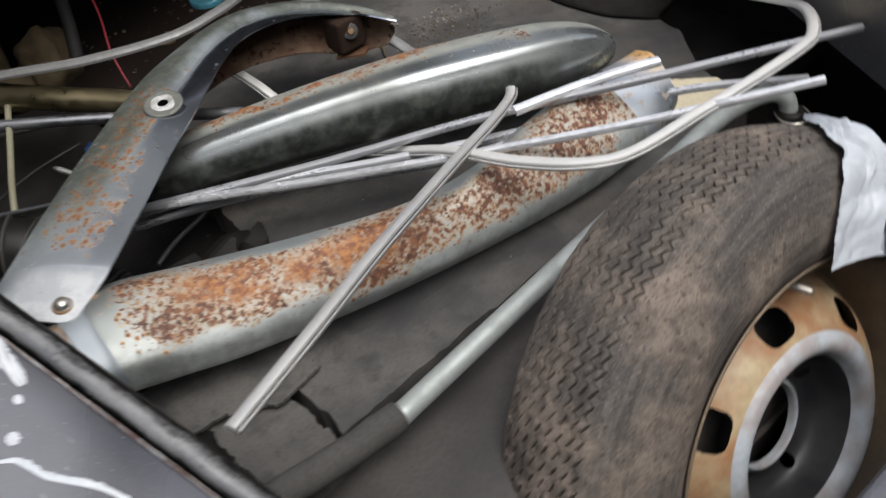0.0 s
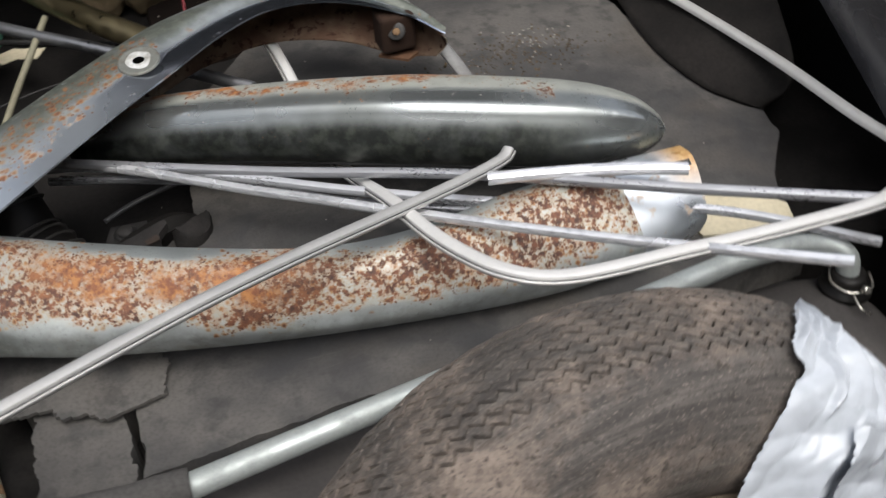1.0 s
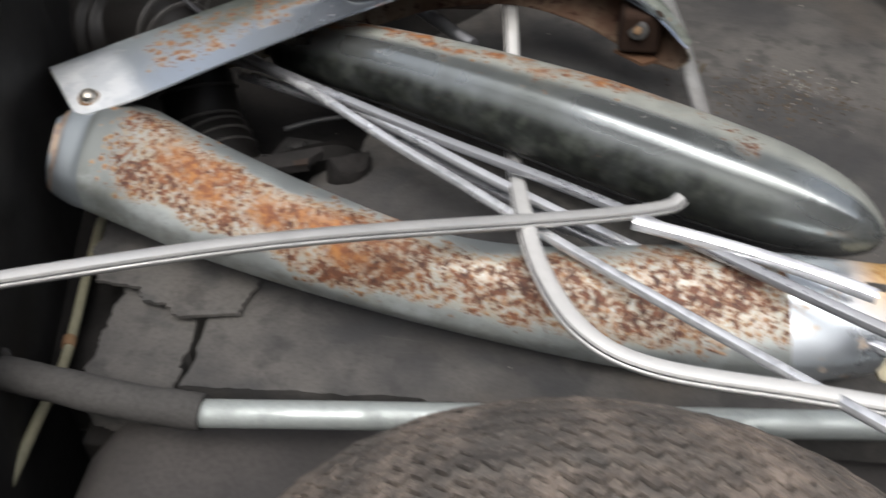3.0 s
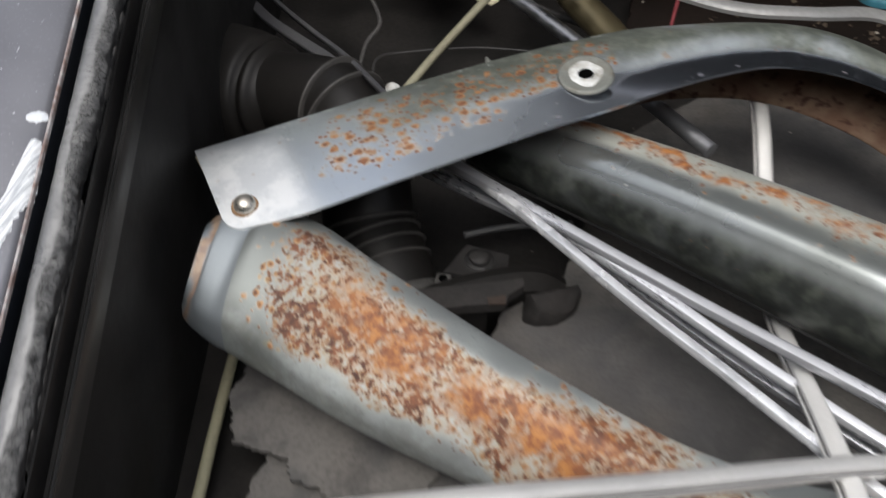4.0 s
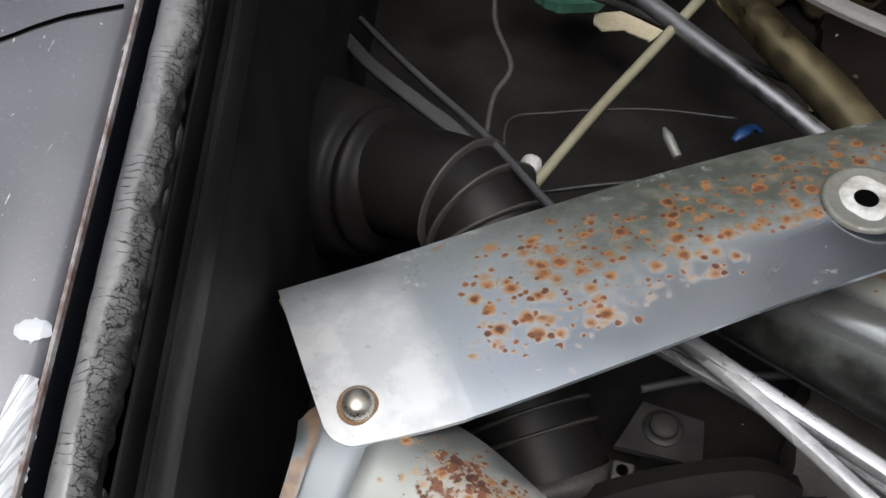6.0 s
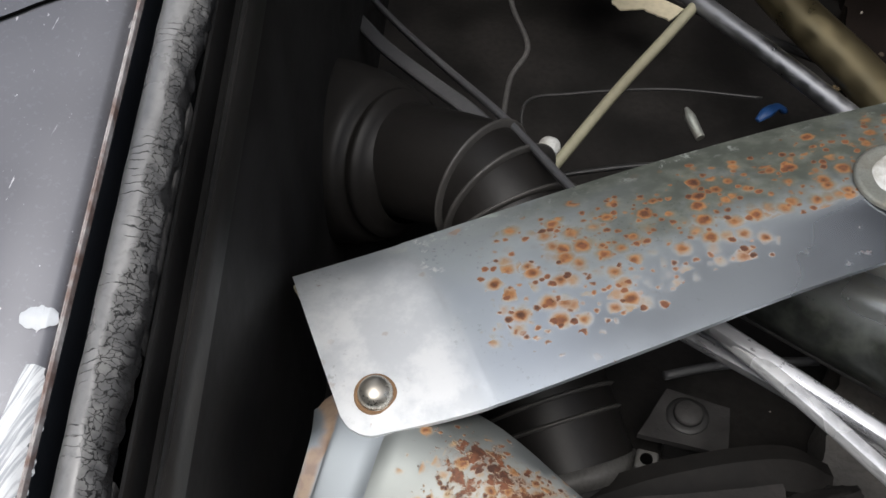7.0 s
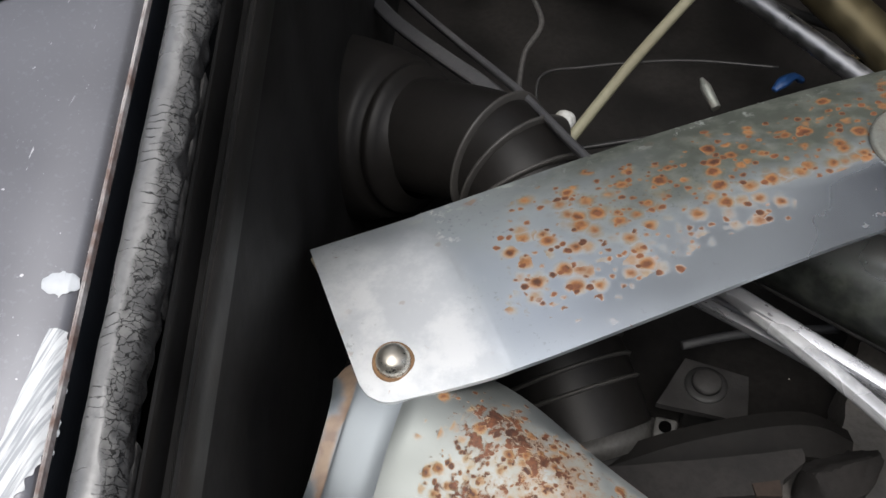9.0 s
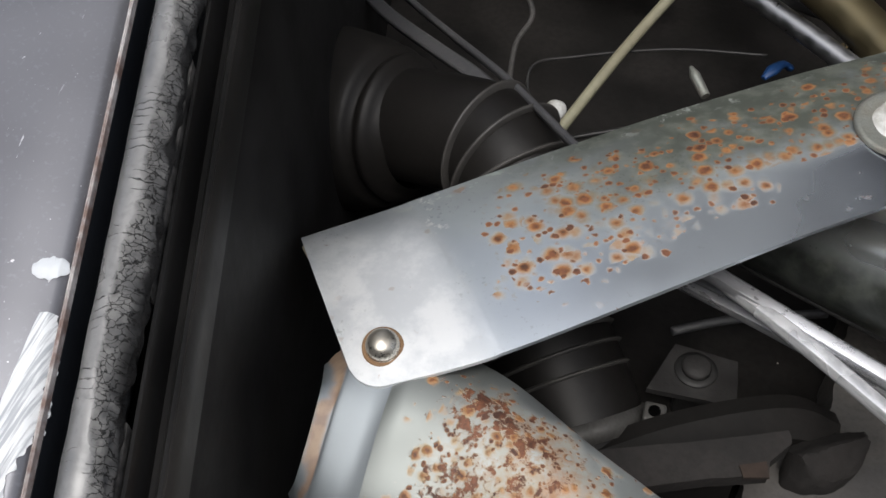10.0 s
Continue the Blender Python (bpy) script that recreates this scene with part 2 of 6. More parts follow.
    chrome = m.mix(m.math("MULTIPLY", specks, grime), chrome, (0.035, 0.038, 0.034))
    m.put("Base Color", m.mix(rust, chrome, rust_col))
    dull = m.math("MULTIPLY", m.math("MULTIPLY_ADD", stain, -0.6, 1.0), m.math("MULTIPLY_ADD", top, -0.6, 1.0))
    m.put("Metallic", m.math("MULTIPLY", m.math("SUBTRACT", 1.0, rust), m.fmix(polish, m.math("MULTIPLY", m.fmix(film_f, 0.95, 0.5), dull), 0.97)))
    sheen = m.ramp(film_f, 0.1, 0.8, rough, rough + 0.18)
    if satin or verdigris or oxide:
        sheen = m.fmix(top, sheen, 0.5)
    sheen = m.fmix(polish, sheen, 0.13)
    m.put("Roughness", m.fmix(rust, m.math("ADD", sheen, m.math("MULTIPLY", stain, 0.14)), 0.62))
    m.bump(m.math("ADD", m.math("MULTIPLY", rust, m.math("MULTIPLY_ADD", tone, 1.2, 0.2)), m.math("MULTIPLY", m.noise(70.0, 2), 0.02)), relief, 0.0012)
    return m.mat


def cracked(name, base, dust):
    """Perished rubber: smooth pale skin with a highlight painted along its top and fine cross cracks, crumbling into
    dark blocks on its inner flank.
    """
    m = Nodes(name)
    along, round_it = m.uv()
    pos = m.node("ShaderNodeCombineXYZ")
    m.feed(pos, 0, m.math("MULTIPLY_ADD", m.noise(140.0, 4, 0.65), 2.6, m.math("MULTIPLY", along, 520.0)))
    m.feed(pos, 1, m.math("MULTIPLY_ADD", m.noise(170.0, 4, 0.65), 1.8, m.math("MULTIPLY", round_it, 17.0)))
    block = m.voronoi(1.0, pos.outputs[0], "DISTANCE_TO_EDGE")
    wave = m.math("ADD", m.math("MULTIPLY", along, 430.0), m.math("MULTIPLY_ADD", m.noise(26.0, 3), 3.2, m.math("MULTIPLY", m.noise(170.0, 3), 1.1)))
    cross = m.math("ABSOLUTE", m.math("SUBTRACT", m.math("FRACT", wave), 0.5))
    edge = m.math("ADD", round_it, m.ramp(m.noise(26.0, 4), 0.3, 0.7, -0.05, 0.05))
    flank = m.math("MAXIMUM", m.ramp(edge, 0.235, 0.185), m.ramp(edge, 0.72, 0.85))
    # both sides of the bulb toned near-black
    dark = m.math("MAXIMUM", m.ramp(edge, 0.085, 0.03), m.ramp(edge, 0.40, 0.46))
    keep = m.ramp(m.noise(75.0, 3), 0.51, 0.58)
    crack = m.math("MAXIMUM", m.math("MULTIPLY", m.ramp(cross, 0.070, 0.02), keep), m.math("MULTIPLY", m.ramp(block, 0.055, 0.015, 0.0, 0.9), flank))
    tone = m.mix(m.ramp(m.noise(9.0, 5), 0.35, 0.65), base, dust)
    # worn: a highlight put into the colour along the bulb's top
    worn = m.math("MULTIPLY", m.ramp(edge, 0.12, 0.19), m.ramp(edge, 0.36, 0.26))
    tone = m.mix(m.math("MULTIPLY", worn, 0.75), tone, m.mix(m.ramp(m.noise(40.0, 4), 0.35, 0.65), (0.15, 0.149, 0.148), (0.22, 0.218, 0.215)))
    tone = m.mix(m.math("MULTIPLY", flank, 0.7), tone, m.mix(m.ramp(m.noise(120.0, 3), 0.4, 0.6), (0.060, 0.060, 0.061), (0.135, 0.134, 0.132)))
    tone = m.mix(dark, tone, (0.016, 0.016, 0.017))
    tone = m.mix(m.ramp(m.noise(260.0, 3), 0.45, 0.75, 0.0, 0.35), tone, tuple(0.5 * c for c in base))
    m.put("Base Color", m.mix(crack, tone, (0.006, 0.006, 0.006))).put("Roughness", m.fmix(flank, m.ramp(m.noise(34.0, 4), 0.3, 0.7, 0.24, 0.42), 0.75)).put("Specular IOR Level", m.fmix(flank, 1.0, 0.3))
    rough_h = m.math("MULTIPLY", m.noise(160.0, 4), m.math("MULTIPLY_ADD", flank, 0.8, 0.06))
    m.bump(m.math("MULTIPLY_ADD", crack, -0.8, rough_h), 0.6, 0.0012)
    return m.mat


def muddy(name, centre, axle):
    """Worn tyre rubber caked with dry mud: dark bare patches, pale crumbs, grit, and scuffs running round the wheel."""
    m = Nodes(name)
    arm = m.node("ShaderNodeVectorMath", operation="SUBTRACT")
    m.feed(arm, 0, m.coord())
    arm.inputs[1].default_value = centre
    dist = m.node("ShaderNodeVectorMath", operation="DOT_PRODUCT")
    m.feed(dist, 0, arm.outputs[0])
    dist.inputs[1].default_value = axle
    size = m.node("ShaderNodeVectorMath", operation="LENGTH")
    m.feed(size, 0, arm.outputs[0])
    rad = m.math("SQRT", m.math("SUBTRACT", m.math("MULTIPLY", size.outputs["Value"], size.outputs["Value"]), m.math("MULTIPLY", dist.outputs["Value"], dist.outputs["Value"])))
    ring = m.node("ShaderNodeCombineXYZ")
    m.feed(ring, 0, m.math("MULTIPLY", dist.outputs["Value"], 130.0))
    m.feed(ring, 1, m.math("MULTIPLY", rad, 130.0))
    both = m.node("ShaderNodeVectorMath", operation="ADD")
    m.feed(both, 0, ring.outputs[0])
    m.feed(both, 1, m.scaled(m.coord(), (11.0, 11.0, 11.0)))
    scuff = m.noise(1.0, 4, 0.6, vector=both.outputs[0])
    big, patch, crumb, grit = m.noise(11.0, 6, 0.62), m.noise(60.0, 5, 0.65), m.noise(150.0, 4, 0.65), m.noise(420.0, 3, 0.6)
    wall = m.ramp(rad, 0.318, 0.300)
    mud = m.mix(m.ramp(patch, 0.34, 0.66), (0.115, 0.093, 0.077), (0.235, 0.190, 0.157))
    mud = m.mix(m.ramp(crumb, 0.60, 0.72, 0.0, 0.7), mud, (0.31, 0.25, 0.205))
    bare = m.math("MAXIMUM", m.ramp(m.math("MULTIPLY_ADD", crumb, 0.35, big), 0.54, 0.80, 0.0, 0.9), m.math("MULTIPLY", wall, m.ramp(m.math("MULTIPLY_ADD", patch, 0.6, scuff), 0.76, 1.02, 0.0, 0.6)))
    col = m.mix(bare, mud, m.mix(m.ramp(scuff, 0.35, 0.7), (0.035, 0.032, 0.030), (0.095, 0.087, 0.078)))
    col = m.mix(m.ramp(crumb, 0.44, 0.34, 0.0, 0.75), col, (0.028, 0.024, 0.020))
    col = m.mix(m.ramp(grit, 0.60, 0.68, 0.0, 0.55), col, (0.27, 0.225, 0.19))
    col = m.mix(m.ramp(grit, 0.40, 0.33, 0.0, 0.75), col, (0.020, 0.017, 0.015))
    bead = m.math("MULTIPLY", m.ramp(rad, 0.262, 0.225), m.ramp(scuff, 0.35, 0.65))
    m.put("Base Color", col).put("Roughness", m.math("SUBTRACT", m.fmix(bare, 0.92, 0.66), m.math("MULTIPLY", bead, 0.30))).put("Specular IOR Level", 0.4)
    m.bump(m.math("ADD", m.math("MULTIPLY", grit, 0.3), m.math("MULTIPLY_ADD", crumb, 0.6, m.math("MULTIPLY", patch, 0.5))), 0.85, 0.0024)
    return m.mat


W_C, W_AX = Vector((0.677, 0.339, -0.152)), Vector((-0.047, -0.9456, 0.3218)).normalized()
M_MAT = Nodes("dusty_rubber_mat")
M_MAT_A, M_MAT_B, M_MAT_C = M_MAT.noise(5.0, 5, 0.6), M_MAT.noise(26.0, 5, 0.6), M_MAT.noise(260.0, 4)
M_MAT_D = M_MAT.mix(M_MAT.ramp(M_MAT_A, 0.36, 0.64), (0.048, 0.047, 0.047), (0.112, 0.105, 0.097))
M_MAT_D = M_MAT.mix(M_MAT.ramp(M_MAT_B, 0.50, 0.66, 0.0, 0.6), M_MAT_D, (0.040, 0.039, 0.039))
M_MAT_D = M_MAT.mix(M_MAT.ramp(M_MAT.noise(1.0, 4, 0.65, vector=M_MAT.scaled(M_MAT.coord(), (9.0, 70.0, 9.0)), distortion=0.8), 0.62, 0.74, 0.0, 0.2), M_MAT_D, (0.14, 0.13, 0.12))
M_MAT_D = M_MAT.mix(M_MAT.ramp(M_MAT.noise(9.0, 3, 0.45, distortion=0.5), 0.54, 0.62, 0.0, 0.55), M_MAT_D, (0.040, 0.041, 0.043))
M_MAT_D = M_MAT.mix(M_MAT.ramp(M_MAT.noise(3.2, 4, 0.6), 0.50, 0.66, 0.0, 0.6), M_MAT_D, (0.100, 0.086, 0.072))
M_MAT.put("Base Color", M_MAT.mix(M_MAT.ramp(M_MAT_C, 0.40, 0.75, 0.0, 0.35), M_MAT_D, (0.035, 0.033, 0.031))).put("Roughness", M_MAT.ramp(M_MAT_A, 0.3, 0.7, 0.78, 0.94)).put("Specular IOR Level", 0.3)
M_MAT.bump(M_MAT.math("MULTIPLY_ADD", M_MAT_B, 0.7, M_MAT.math("MULTIPLY", M_MAT_C, 0.35)), 0.5, 0.003)
M_MAT = M_MAT.mat
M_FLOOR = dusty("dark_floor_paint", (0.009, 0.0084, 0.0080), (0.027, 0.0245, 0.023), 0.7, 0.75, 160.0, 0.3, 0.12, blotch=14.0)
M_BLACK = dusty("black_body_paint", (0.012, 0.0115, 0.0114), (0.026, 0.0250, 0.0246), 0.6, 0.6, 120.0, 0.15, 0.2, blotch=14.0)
M_TANK = dusty("dusty_tank_paint", (0.042, 0.039, 0.038), (0.098, 0.089, 0.083), 0.7, 0.7, 200.0, 0.2)
M_LOW = rusted_chrome("pitted_bumper_chrome", 0.06, 0.74, 0.035, 1.2, 0.108, spot=175.0, dot=145.0, spots=0.95, grow=0.08, base=(0.46, 0.49, 0.49), film=(0.365, 0.39, 0.375), rough=0.36, solid=0.53, orange=(0.18, 0.50), haze=0.4, end_darken=0.9, drips=0.7, oxide=0.75)
M_UP = rusted_chrome("spotted_bumper_chrome", 0.16, 0.82, 0.13, 0.47, 0.0, spot=120.0, dot=98.0, base=(0.59, 0.64, 0.70), film=(0.35, 0.385, 0.40), rough=0.28, solid=2.0, spots=0.86, grow=0.14, haze=0.3, drips=0.15, verdigris=0.95, relief=0.14, tab=0.119)
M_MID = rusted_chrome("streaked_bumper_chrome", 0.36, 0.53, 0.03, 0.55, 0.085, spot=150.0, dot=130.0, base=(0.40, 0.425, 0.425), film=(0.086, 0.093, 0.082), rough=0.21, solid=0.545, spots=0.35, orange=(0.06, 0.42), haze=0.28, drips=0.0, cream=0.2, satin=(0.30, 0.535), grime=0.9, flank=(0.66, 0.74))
M_INNER = dusty("rusty_inner_steel", (0.095, 0.045, 0.024), (0.20, 0.12, 0.07), 0.7, 0.85, 260.0, 0.5)
M_FLANGE = Nodes("flaking_rusty_flange")
M_FLANGE_P = M_FLANGE.noise(70.0, 5, 0.65)
M_FLANGE_U, M_FLANGE_V = M_FLANGE.uv()
M_FLANGE_C = M_FLANGE.mix(M_FLANGE.ramp(M_FLANGE.noise(24.0, 5), 0.35, 0.65), (0.075, 0.042, 0.027), (0.120, 0.084, 0.058))
M_FLANGE_K = M_FLANGE.mix(M_FLANGE.ramp(M_FLANGE.noise(30.0, 5), 0.35, 0.65), (0.30, 0.26, 0.19), (0.42, 0.38, 0.30))
M_FLANGE_C = M_FLANGE.mix(M_FLANGE.ramp(M_FLANGE.math("MULTIPLY_ADD", M_FLANGE.noise(18.0, 4), 0.3, M_FLANGE_U), 0.48, 0.72), M_FLANGE_K, M_FLANGE_C)
M_FLANGE.put("Base Color", M_FLANGE.mix(M_FLANGE.ramp(M_FLANGE_P, 0.55, 0.62), M_FLANGE_C, (0.035, 0.015, 0.010))).put("Roughness", 0.85).put("Specular IOR Level", 0.2)
M_FLANGE.bump(M_FLANGE_P, 0.5, 0.002)
M_FLANGE = M_FLANGE.mat
M_TRIM = Nodes("polished_trim")
M_TRIM_D = M_TRIM.ramp(M_TRIM.noise(1.0, 4, 0.6, vector=M_TRIM.scaled(M_TRIM.coord(), (40.0, 55.0, 260.0))), 0.46, 0.64)
M_TRIM.put("Base Color", M_TRIM.mix(M_TRIM_D, (0.86, 0.87, 0.89), (0.60, 0.61, 0.63))).put("Metallic", 0.62).put("Roughness", M_TRIM.ramp(M_TRIM.noise(9.0, 4), 0.35, 0.65, 0.16, 0.34))
M_TRIM = M_TRIM.mat
# the polished trim in darker tones, standing in for its darker reflections
M_TRIMMID = metal("midtone_polished_trim", (0.64, 0.65, 0.68), 0.24, (0.34, 0.345, 0.36), 0.7, 9.0, (1, 1, 6), 0.7, relief=0.02)
M_TRIMDARK = metal("darktone_polished_trim", (0.42, 0.425, 0.445), 0.30, (0.21, 0.212, 0.22), 0.6, 9.0, (1, 1, 6), metallic=0.75, relief=0.0)
M_CAP = Nodes("stained_bumper_end")
M_CAP_U, M_CAP_V = M_CAP.uv()
M_CAP_W = M_CAP.math("ADD", M_CAP_U, M_CAP.ramp(M_CAP.noise(22.0, 4), 0.3, 0.7, -0.16, 0.16))
M_CAP_R = M_CAP.math("MULTIPLY", M_CAP.ramp(M_CAP_W, 0.06, 0.20), M_CAP.ramp(M_CAP_W, 0.42, 0.28))
M_CAP.put("Base Color", M_CAP.mix(M_CAP.math("MULTIPLY", M_CAP_R, 0.7), (0.24, 0.265, 0.285), M_CAP.mix(M_CAP.ramp(M_CAP.noise(120.0, 4), 0.35, 0.65), (0.20, 0.095, 0.040), (0.33, 0.20, 0.10))))
M_CAP.put("Metallic", M_CAP.ramp(M_CAP_R, 0.0, 0.7, 0.6, 0.1)).put("Roughness", 0.5)
M_CAP = M_CAP.mat
M_TAB = Nodes("bluish_bare_chrome")
M_TAB_U, M_TAB_V = M_TAB.uv()
M_TAB_R = M_TAB.math("MAXIMUM", M_TAB.math("MULTIPLY", M_TAB.ramp(M_TAB_U, 0.42, 0.92), M_TAB.ramp(M_TAB_V, 0.32, 0.05)), M_TAB.ramp(M_TAB.noise(58.0, 4), 0.58, 0.72, 0.0, 0.7))
M_TAB.put("Base Color", M_TAB.mix(M_TAB_R, (0.58, 0.62, 0.66), M_TAB.mix(M_TAB.ramp(M_TAB.noise(150.0, 4), 0.35, 0.65), (0.40, 0.20, 0.06), (0.55, 0.36, 0.16))))
M_TAB.put("Metallic", M_TAB.ramp(M_TAB_R, 0.0, 0.6, 0.8, 0.1)).put("Roughness", M_TAB.ramp(M_TAB.noise(30.0, 5), 0.3, 0.7, 0.26, 0.48))
M_TAB.bump(M_TAB.noise(60.0, 4), 0.25, 0.001)
M_TAB = M_TAB.mat
M_STRIP = metal("satin_window_trim", (0.72, 0.71, 0.69), 0.42, (0.56, 0.55, 0.53), 0.5, 14.0, metallic=0.4, relief=0.02)
M_STRIPG = metal("grey_window_trim", (0.52, 0.515, 0.505), 0.42, (0.42, 0.41, 0.395), 0.5, 14.0, metallic=0.5, relief=0.02)
# window trim in a darker tone, for the arched strip at the back
M_STRIPD = metal("dark_window_trim", (0.24, 0.24, 0.235), 0.5, (0.17, 0.165, 0.16), 0.7, 14.0, metallic=0.4, relief=0.05)
M_GROOVE = dusty("black_groove_rubber", (0.012, 0.012, 0.012), (0.05, 0.05, 0.05), 0.4, 0.8)
M_BOLT = metal("steel_bolt", (0.55, 0.53, 0.48), 0.25, (0.22, 0.17, 0.11), 0.4, 60.0)
M_PIPE = metal("zinc_pipe", (0.40, 0.43, 0.42), 0.45, (0.26, 0.28, 0.27), 0.8, 30.0, metallic=0.5)
M_HOSE = dusty("old_hose_rubber", (0.030, 0.029, 0.028), (0.10, 0.095, 0.09), 0.6, 0.9, 260.0, 0.5)
M_TYRE = muddy("muddy_tyre_rubber", tuple(W_C), tuple(W_AX))
M_RIM = dusty("rusty_cream_rim", (0.46, 0.36, 0.22), (0.30, 0.125, 0.05), 0.95, 0.55, 120.0, 0.3, 0.5, blotch=20.0)
M_HUB = dusty("grey_hub_paint", (0.46, 0.50, 0.54), (0.24, 0.13, 0.07), 0.55, 0.42, 120.0, 0.25, 0.5, blotch=26.0)
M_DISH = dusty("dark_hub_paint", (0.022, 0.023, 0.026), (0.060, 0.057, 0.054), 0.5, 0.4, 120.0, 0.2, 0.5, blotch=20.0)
M_LIP = dusty("brown_grey_rim_lip", (0.11, 0.085, 0.06), (0.24, 0.18, 0.12), 0.7, 0.6, 160.0, 0.4, 0.4)
M_BAG = dusty("grey_plastic_film", (0.46, 0.49, 0.53), (0.54, 0.57, 0.61), 0.5, 0.36, 60.0, 0.06, 0.5)
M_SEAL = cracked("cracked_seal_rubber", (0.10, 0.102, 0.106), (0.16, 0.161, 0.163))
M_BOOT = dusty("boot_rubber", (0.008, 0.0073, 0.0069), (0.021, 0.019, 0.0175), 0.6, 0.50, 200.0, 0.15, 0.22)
M_BRASS = metal("dull_brass", (0.27, 0.225, 0.13), 0.32, (0.17, 0.14, 0.085), 0.5, 4.0)
M_ROD = metal("grey_steel_rod", (0.28, 0.285, 0.30), 0.38, (0.14, 0.14, 0.145), 0.6, 7.0)
M_CREAM = dusty("cream_paint", (0.24, 0.23, 0.16), (0.14, 0.12, 0.08), 0.6, 0.6, 160.0, 0.2)
M_FOAM = dusty("yellowed_foam", (0.12, 0.09, 0.05), (0.06, 0.042, 0.026), 0.7, 0.95, 220.0, 0.9)
M_PANEL = Nodes("grey_car_paint")
M_PANEL_H = M_PANEL.noise(5.5, 3, 0.45, distortion=0.3)
M_PANEL_S = M_PANEL.math("MAXIMUM", M_PANEL.ramp(M_PANEL.noise(300.0, 2), 0.72, 0.77), M_PANEL.ramp(M_PANEL.noise(1.0, 3, 0.6, vector=M_PANEL.scaled(M_PANEL.coord(), (420.0, 60.0, 60.0)), distortion=0.6), 0.70, 0.74))
# soft tone patches painted in for the wing's blurred reflections
M_PANEL_D = M_PANEL.mix(M_PANEL.ramp(M_PANEL.noise(420.0, 3, 0.6), 0.56, 0.70, 0.0, 0.35), M_PANEL.mix(M_PANEL.ramp(M_PANEL_H, 0.28, 0.70), (0.072, 0.072, 0.080), (0.185, 0.187, 0.205)), (0.24, 0.25, 0.27))
M_PANEL.put("Base Color", M_PANEL.mix(M_PANEL_S, M_PANEL_D, (0.60, 0.60, 0.62)))
M_PANEL.put("Metallic", 0.55).put("Roughness", M_PANEL.ramp(M_PANEL_H, 0.3, 0.7, 0.16, 0.36)).put("Coat Weight", 0.4).put("Coat Roughness", 0.10)
M_PANEL.bump(M_PANEL.noise(18.0, 3), 0.06, 0.003)
M_PANEL = M_PANEL.mat
M_LID = dusty("dark_lid_paint", (0.020, 0.023, 0.022), (0.045, 0.048, 0.044), 0.5, 0.5, 40.0, 0.1, 0.4)
M_SCRATCH = Nodes("scratched_black_paint")
M_SCRATCH_N = M_SCRATCH.noise(1.0, 4, 0.7, vector=M_SCRATCH.scaled(M_SCRATCH.coord(), (30.0, 40.0, 160.0)), distortion=1.2)
M_SCRATCH_K = M_SCRATCH.math("MULTIPLY", M_SCRATCH.ramp(M_SCRATCH_N, 0.66, 0.72), M_SCRATCH.ramp(M_SCRATCH.noise(9.0, 4), 0.45, 0.6))
M_SCRATCH.put("Base Color", M_SCRATCH.mix(M_SCRATCH_K, (0.011, 0.0105, 0.010), (0.16, 0.16, 0.155))).put("Roughness", 0.5).put("Specular IOR Level", 0.25)
M_SCRATCH = M_SCRATCH.mat
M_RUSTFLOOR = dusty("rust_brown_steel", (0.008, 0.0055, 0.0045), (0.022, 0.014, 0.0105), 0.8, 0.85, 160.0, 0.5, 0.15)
M_GROUND = dusty("gravel", (0.07, 0.066, 0.06), (0.11, 0.104, 0.095), 0.7, 0.95, 60.0, 0.6)
M_BACKDROP = dusty("dark_backdrop", (0.035, 0.03, 0.026), (0.065, 0.057, 0.05), 0.6, 0.95, 40.0, 0.4)
M_BOARD = dusty("dusty_trim_board", (0.014, 0.0127, 0.0118), (0.034, 0.030, 0.0275), 0.7, 0.9, 200.0, 0.3, 0.15, blotch=12.0)
M_RUSTRING = dusty("orange_rust", (0.17, 0.09, 0.045), (0.34, 0.24, 0.14), 0.7, 0.9, 300.0, 0.6)
M_SEAT = dusty("chalky_zinc", (0.60, 0.61, 0.60), (0.22, 0.205, 0.17), 0.95, 0.75, 160.0, 0.8, 0.4, blotch=85.0)
M_SEATRING = metal("grey_bolt_seat", (0.22, 0.23, 0.21), 0.48, (0.14, 0.125, 0.10), 0.8, 60.0, metallic=0.6, relief=0.3)
M_HOLE = dusty("dark_rust_hole", (0.020, 0.010, 0.006), (0.05, 0.025, 0.014), 0.5, 0.9)
# near-black that paints the shade in the wheel, holes and panel gap
M_VOID = dusty("shade_black", (0.0015, 0.0015, 0.0015), (0.003, 0.003, 0.003), 0.5, 0.95, 120.0, 0.1, 0.0)
M_FLANGEPAINT = dusty("black_flange_paint", (0.010, 0.0097, 0.0097), (0.026, 0.0245, 0.0238), 0.6, 0.45, 120.0, 0.15, 0.4, blotch=14.0)
M_SHRED = dusty("pale_frayed_edge", (0.012, 0.012, 0.012), (0.13, 0.125, 0.12), 0.8, 0.9, 300.0, 0.6, 0.2, blotch=90.0)
M_BRACKET = dusty("dusty_grey_bracket", (0.022, 0.021, 0.021), (0.050, 0.048, 0.047), 0.7, 0.6, 160.0, 0.4, 0.3, blotch=40.0)
M_RUSTTAG = dusty("dull_brown_tag", (0.020, 0.015, 0.012), (0.040, 0.028, 0.022), 0.7, 0.9, 200.0, 0.5)
M_GUTTER = dusty("blue_black_gutter", (0.010, 0.013, 0.018), (0.03, 0.033, 0.04), 0.5, 0.4, 120.0, 0.2, 0.5)
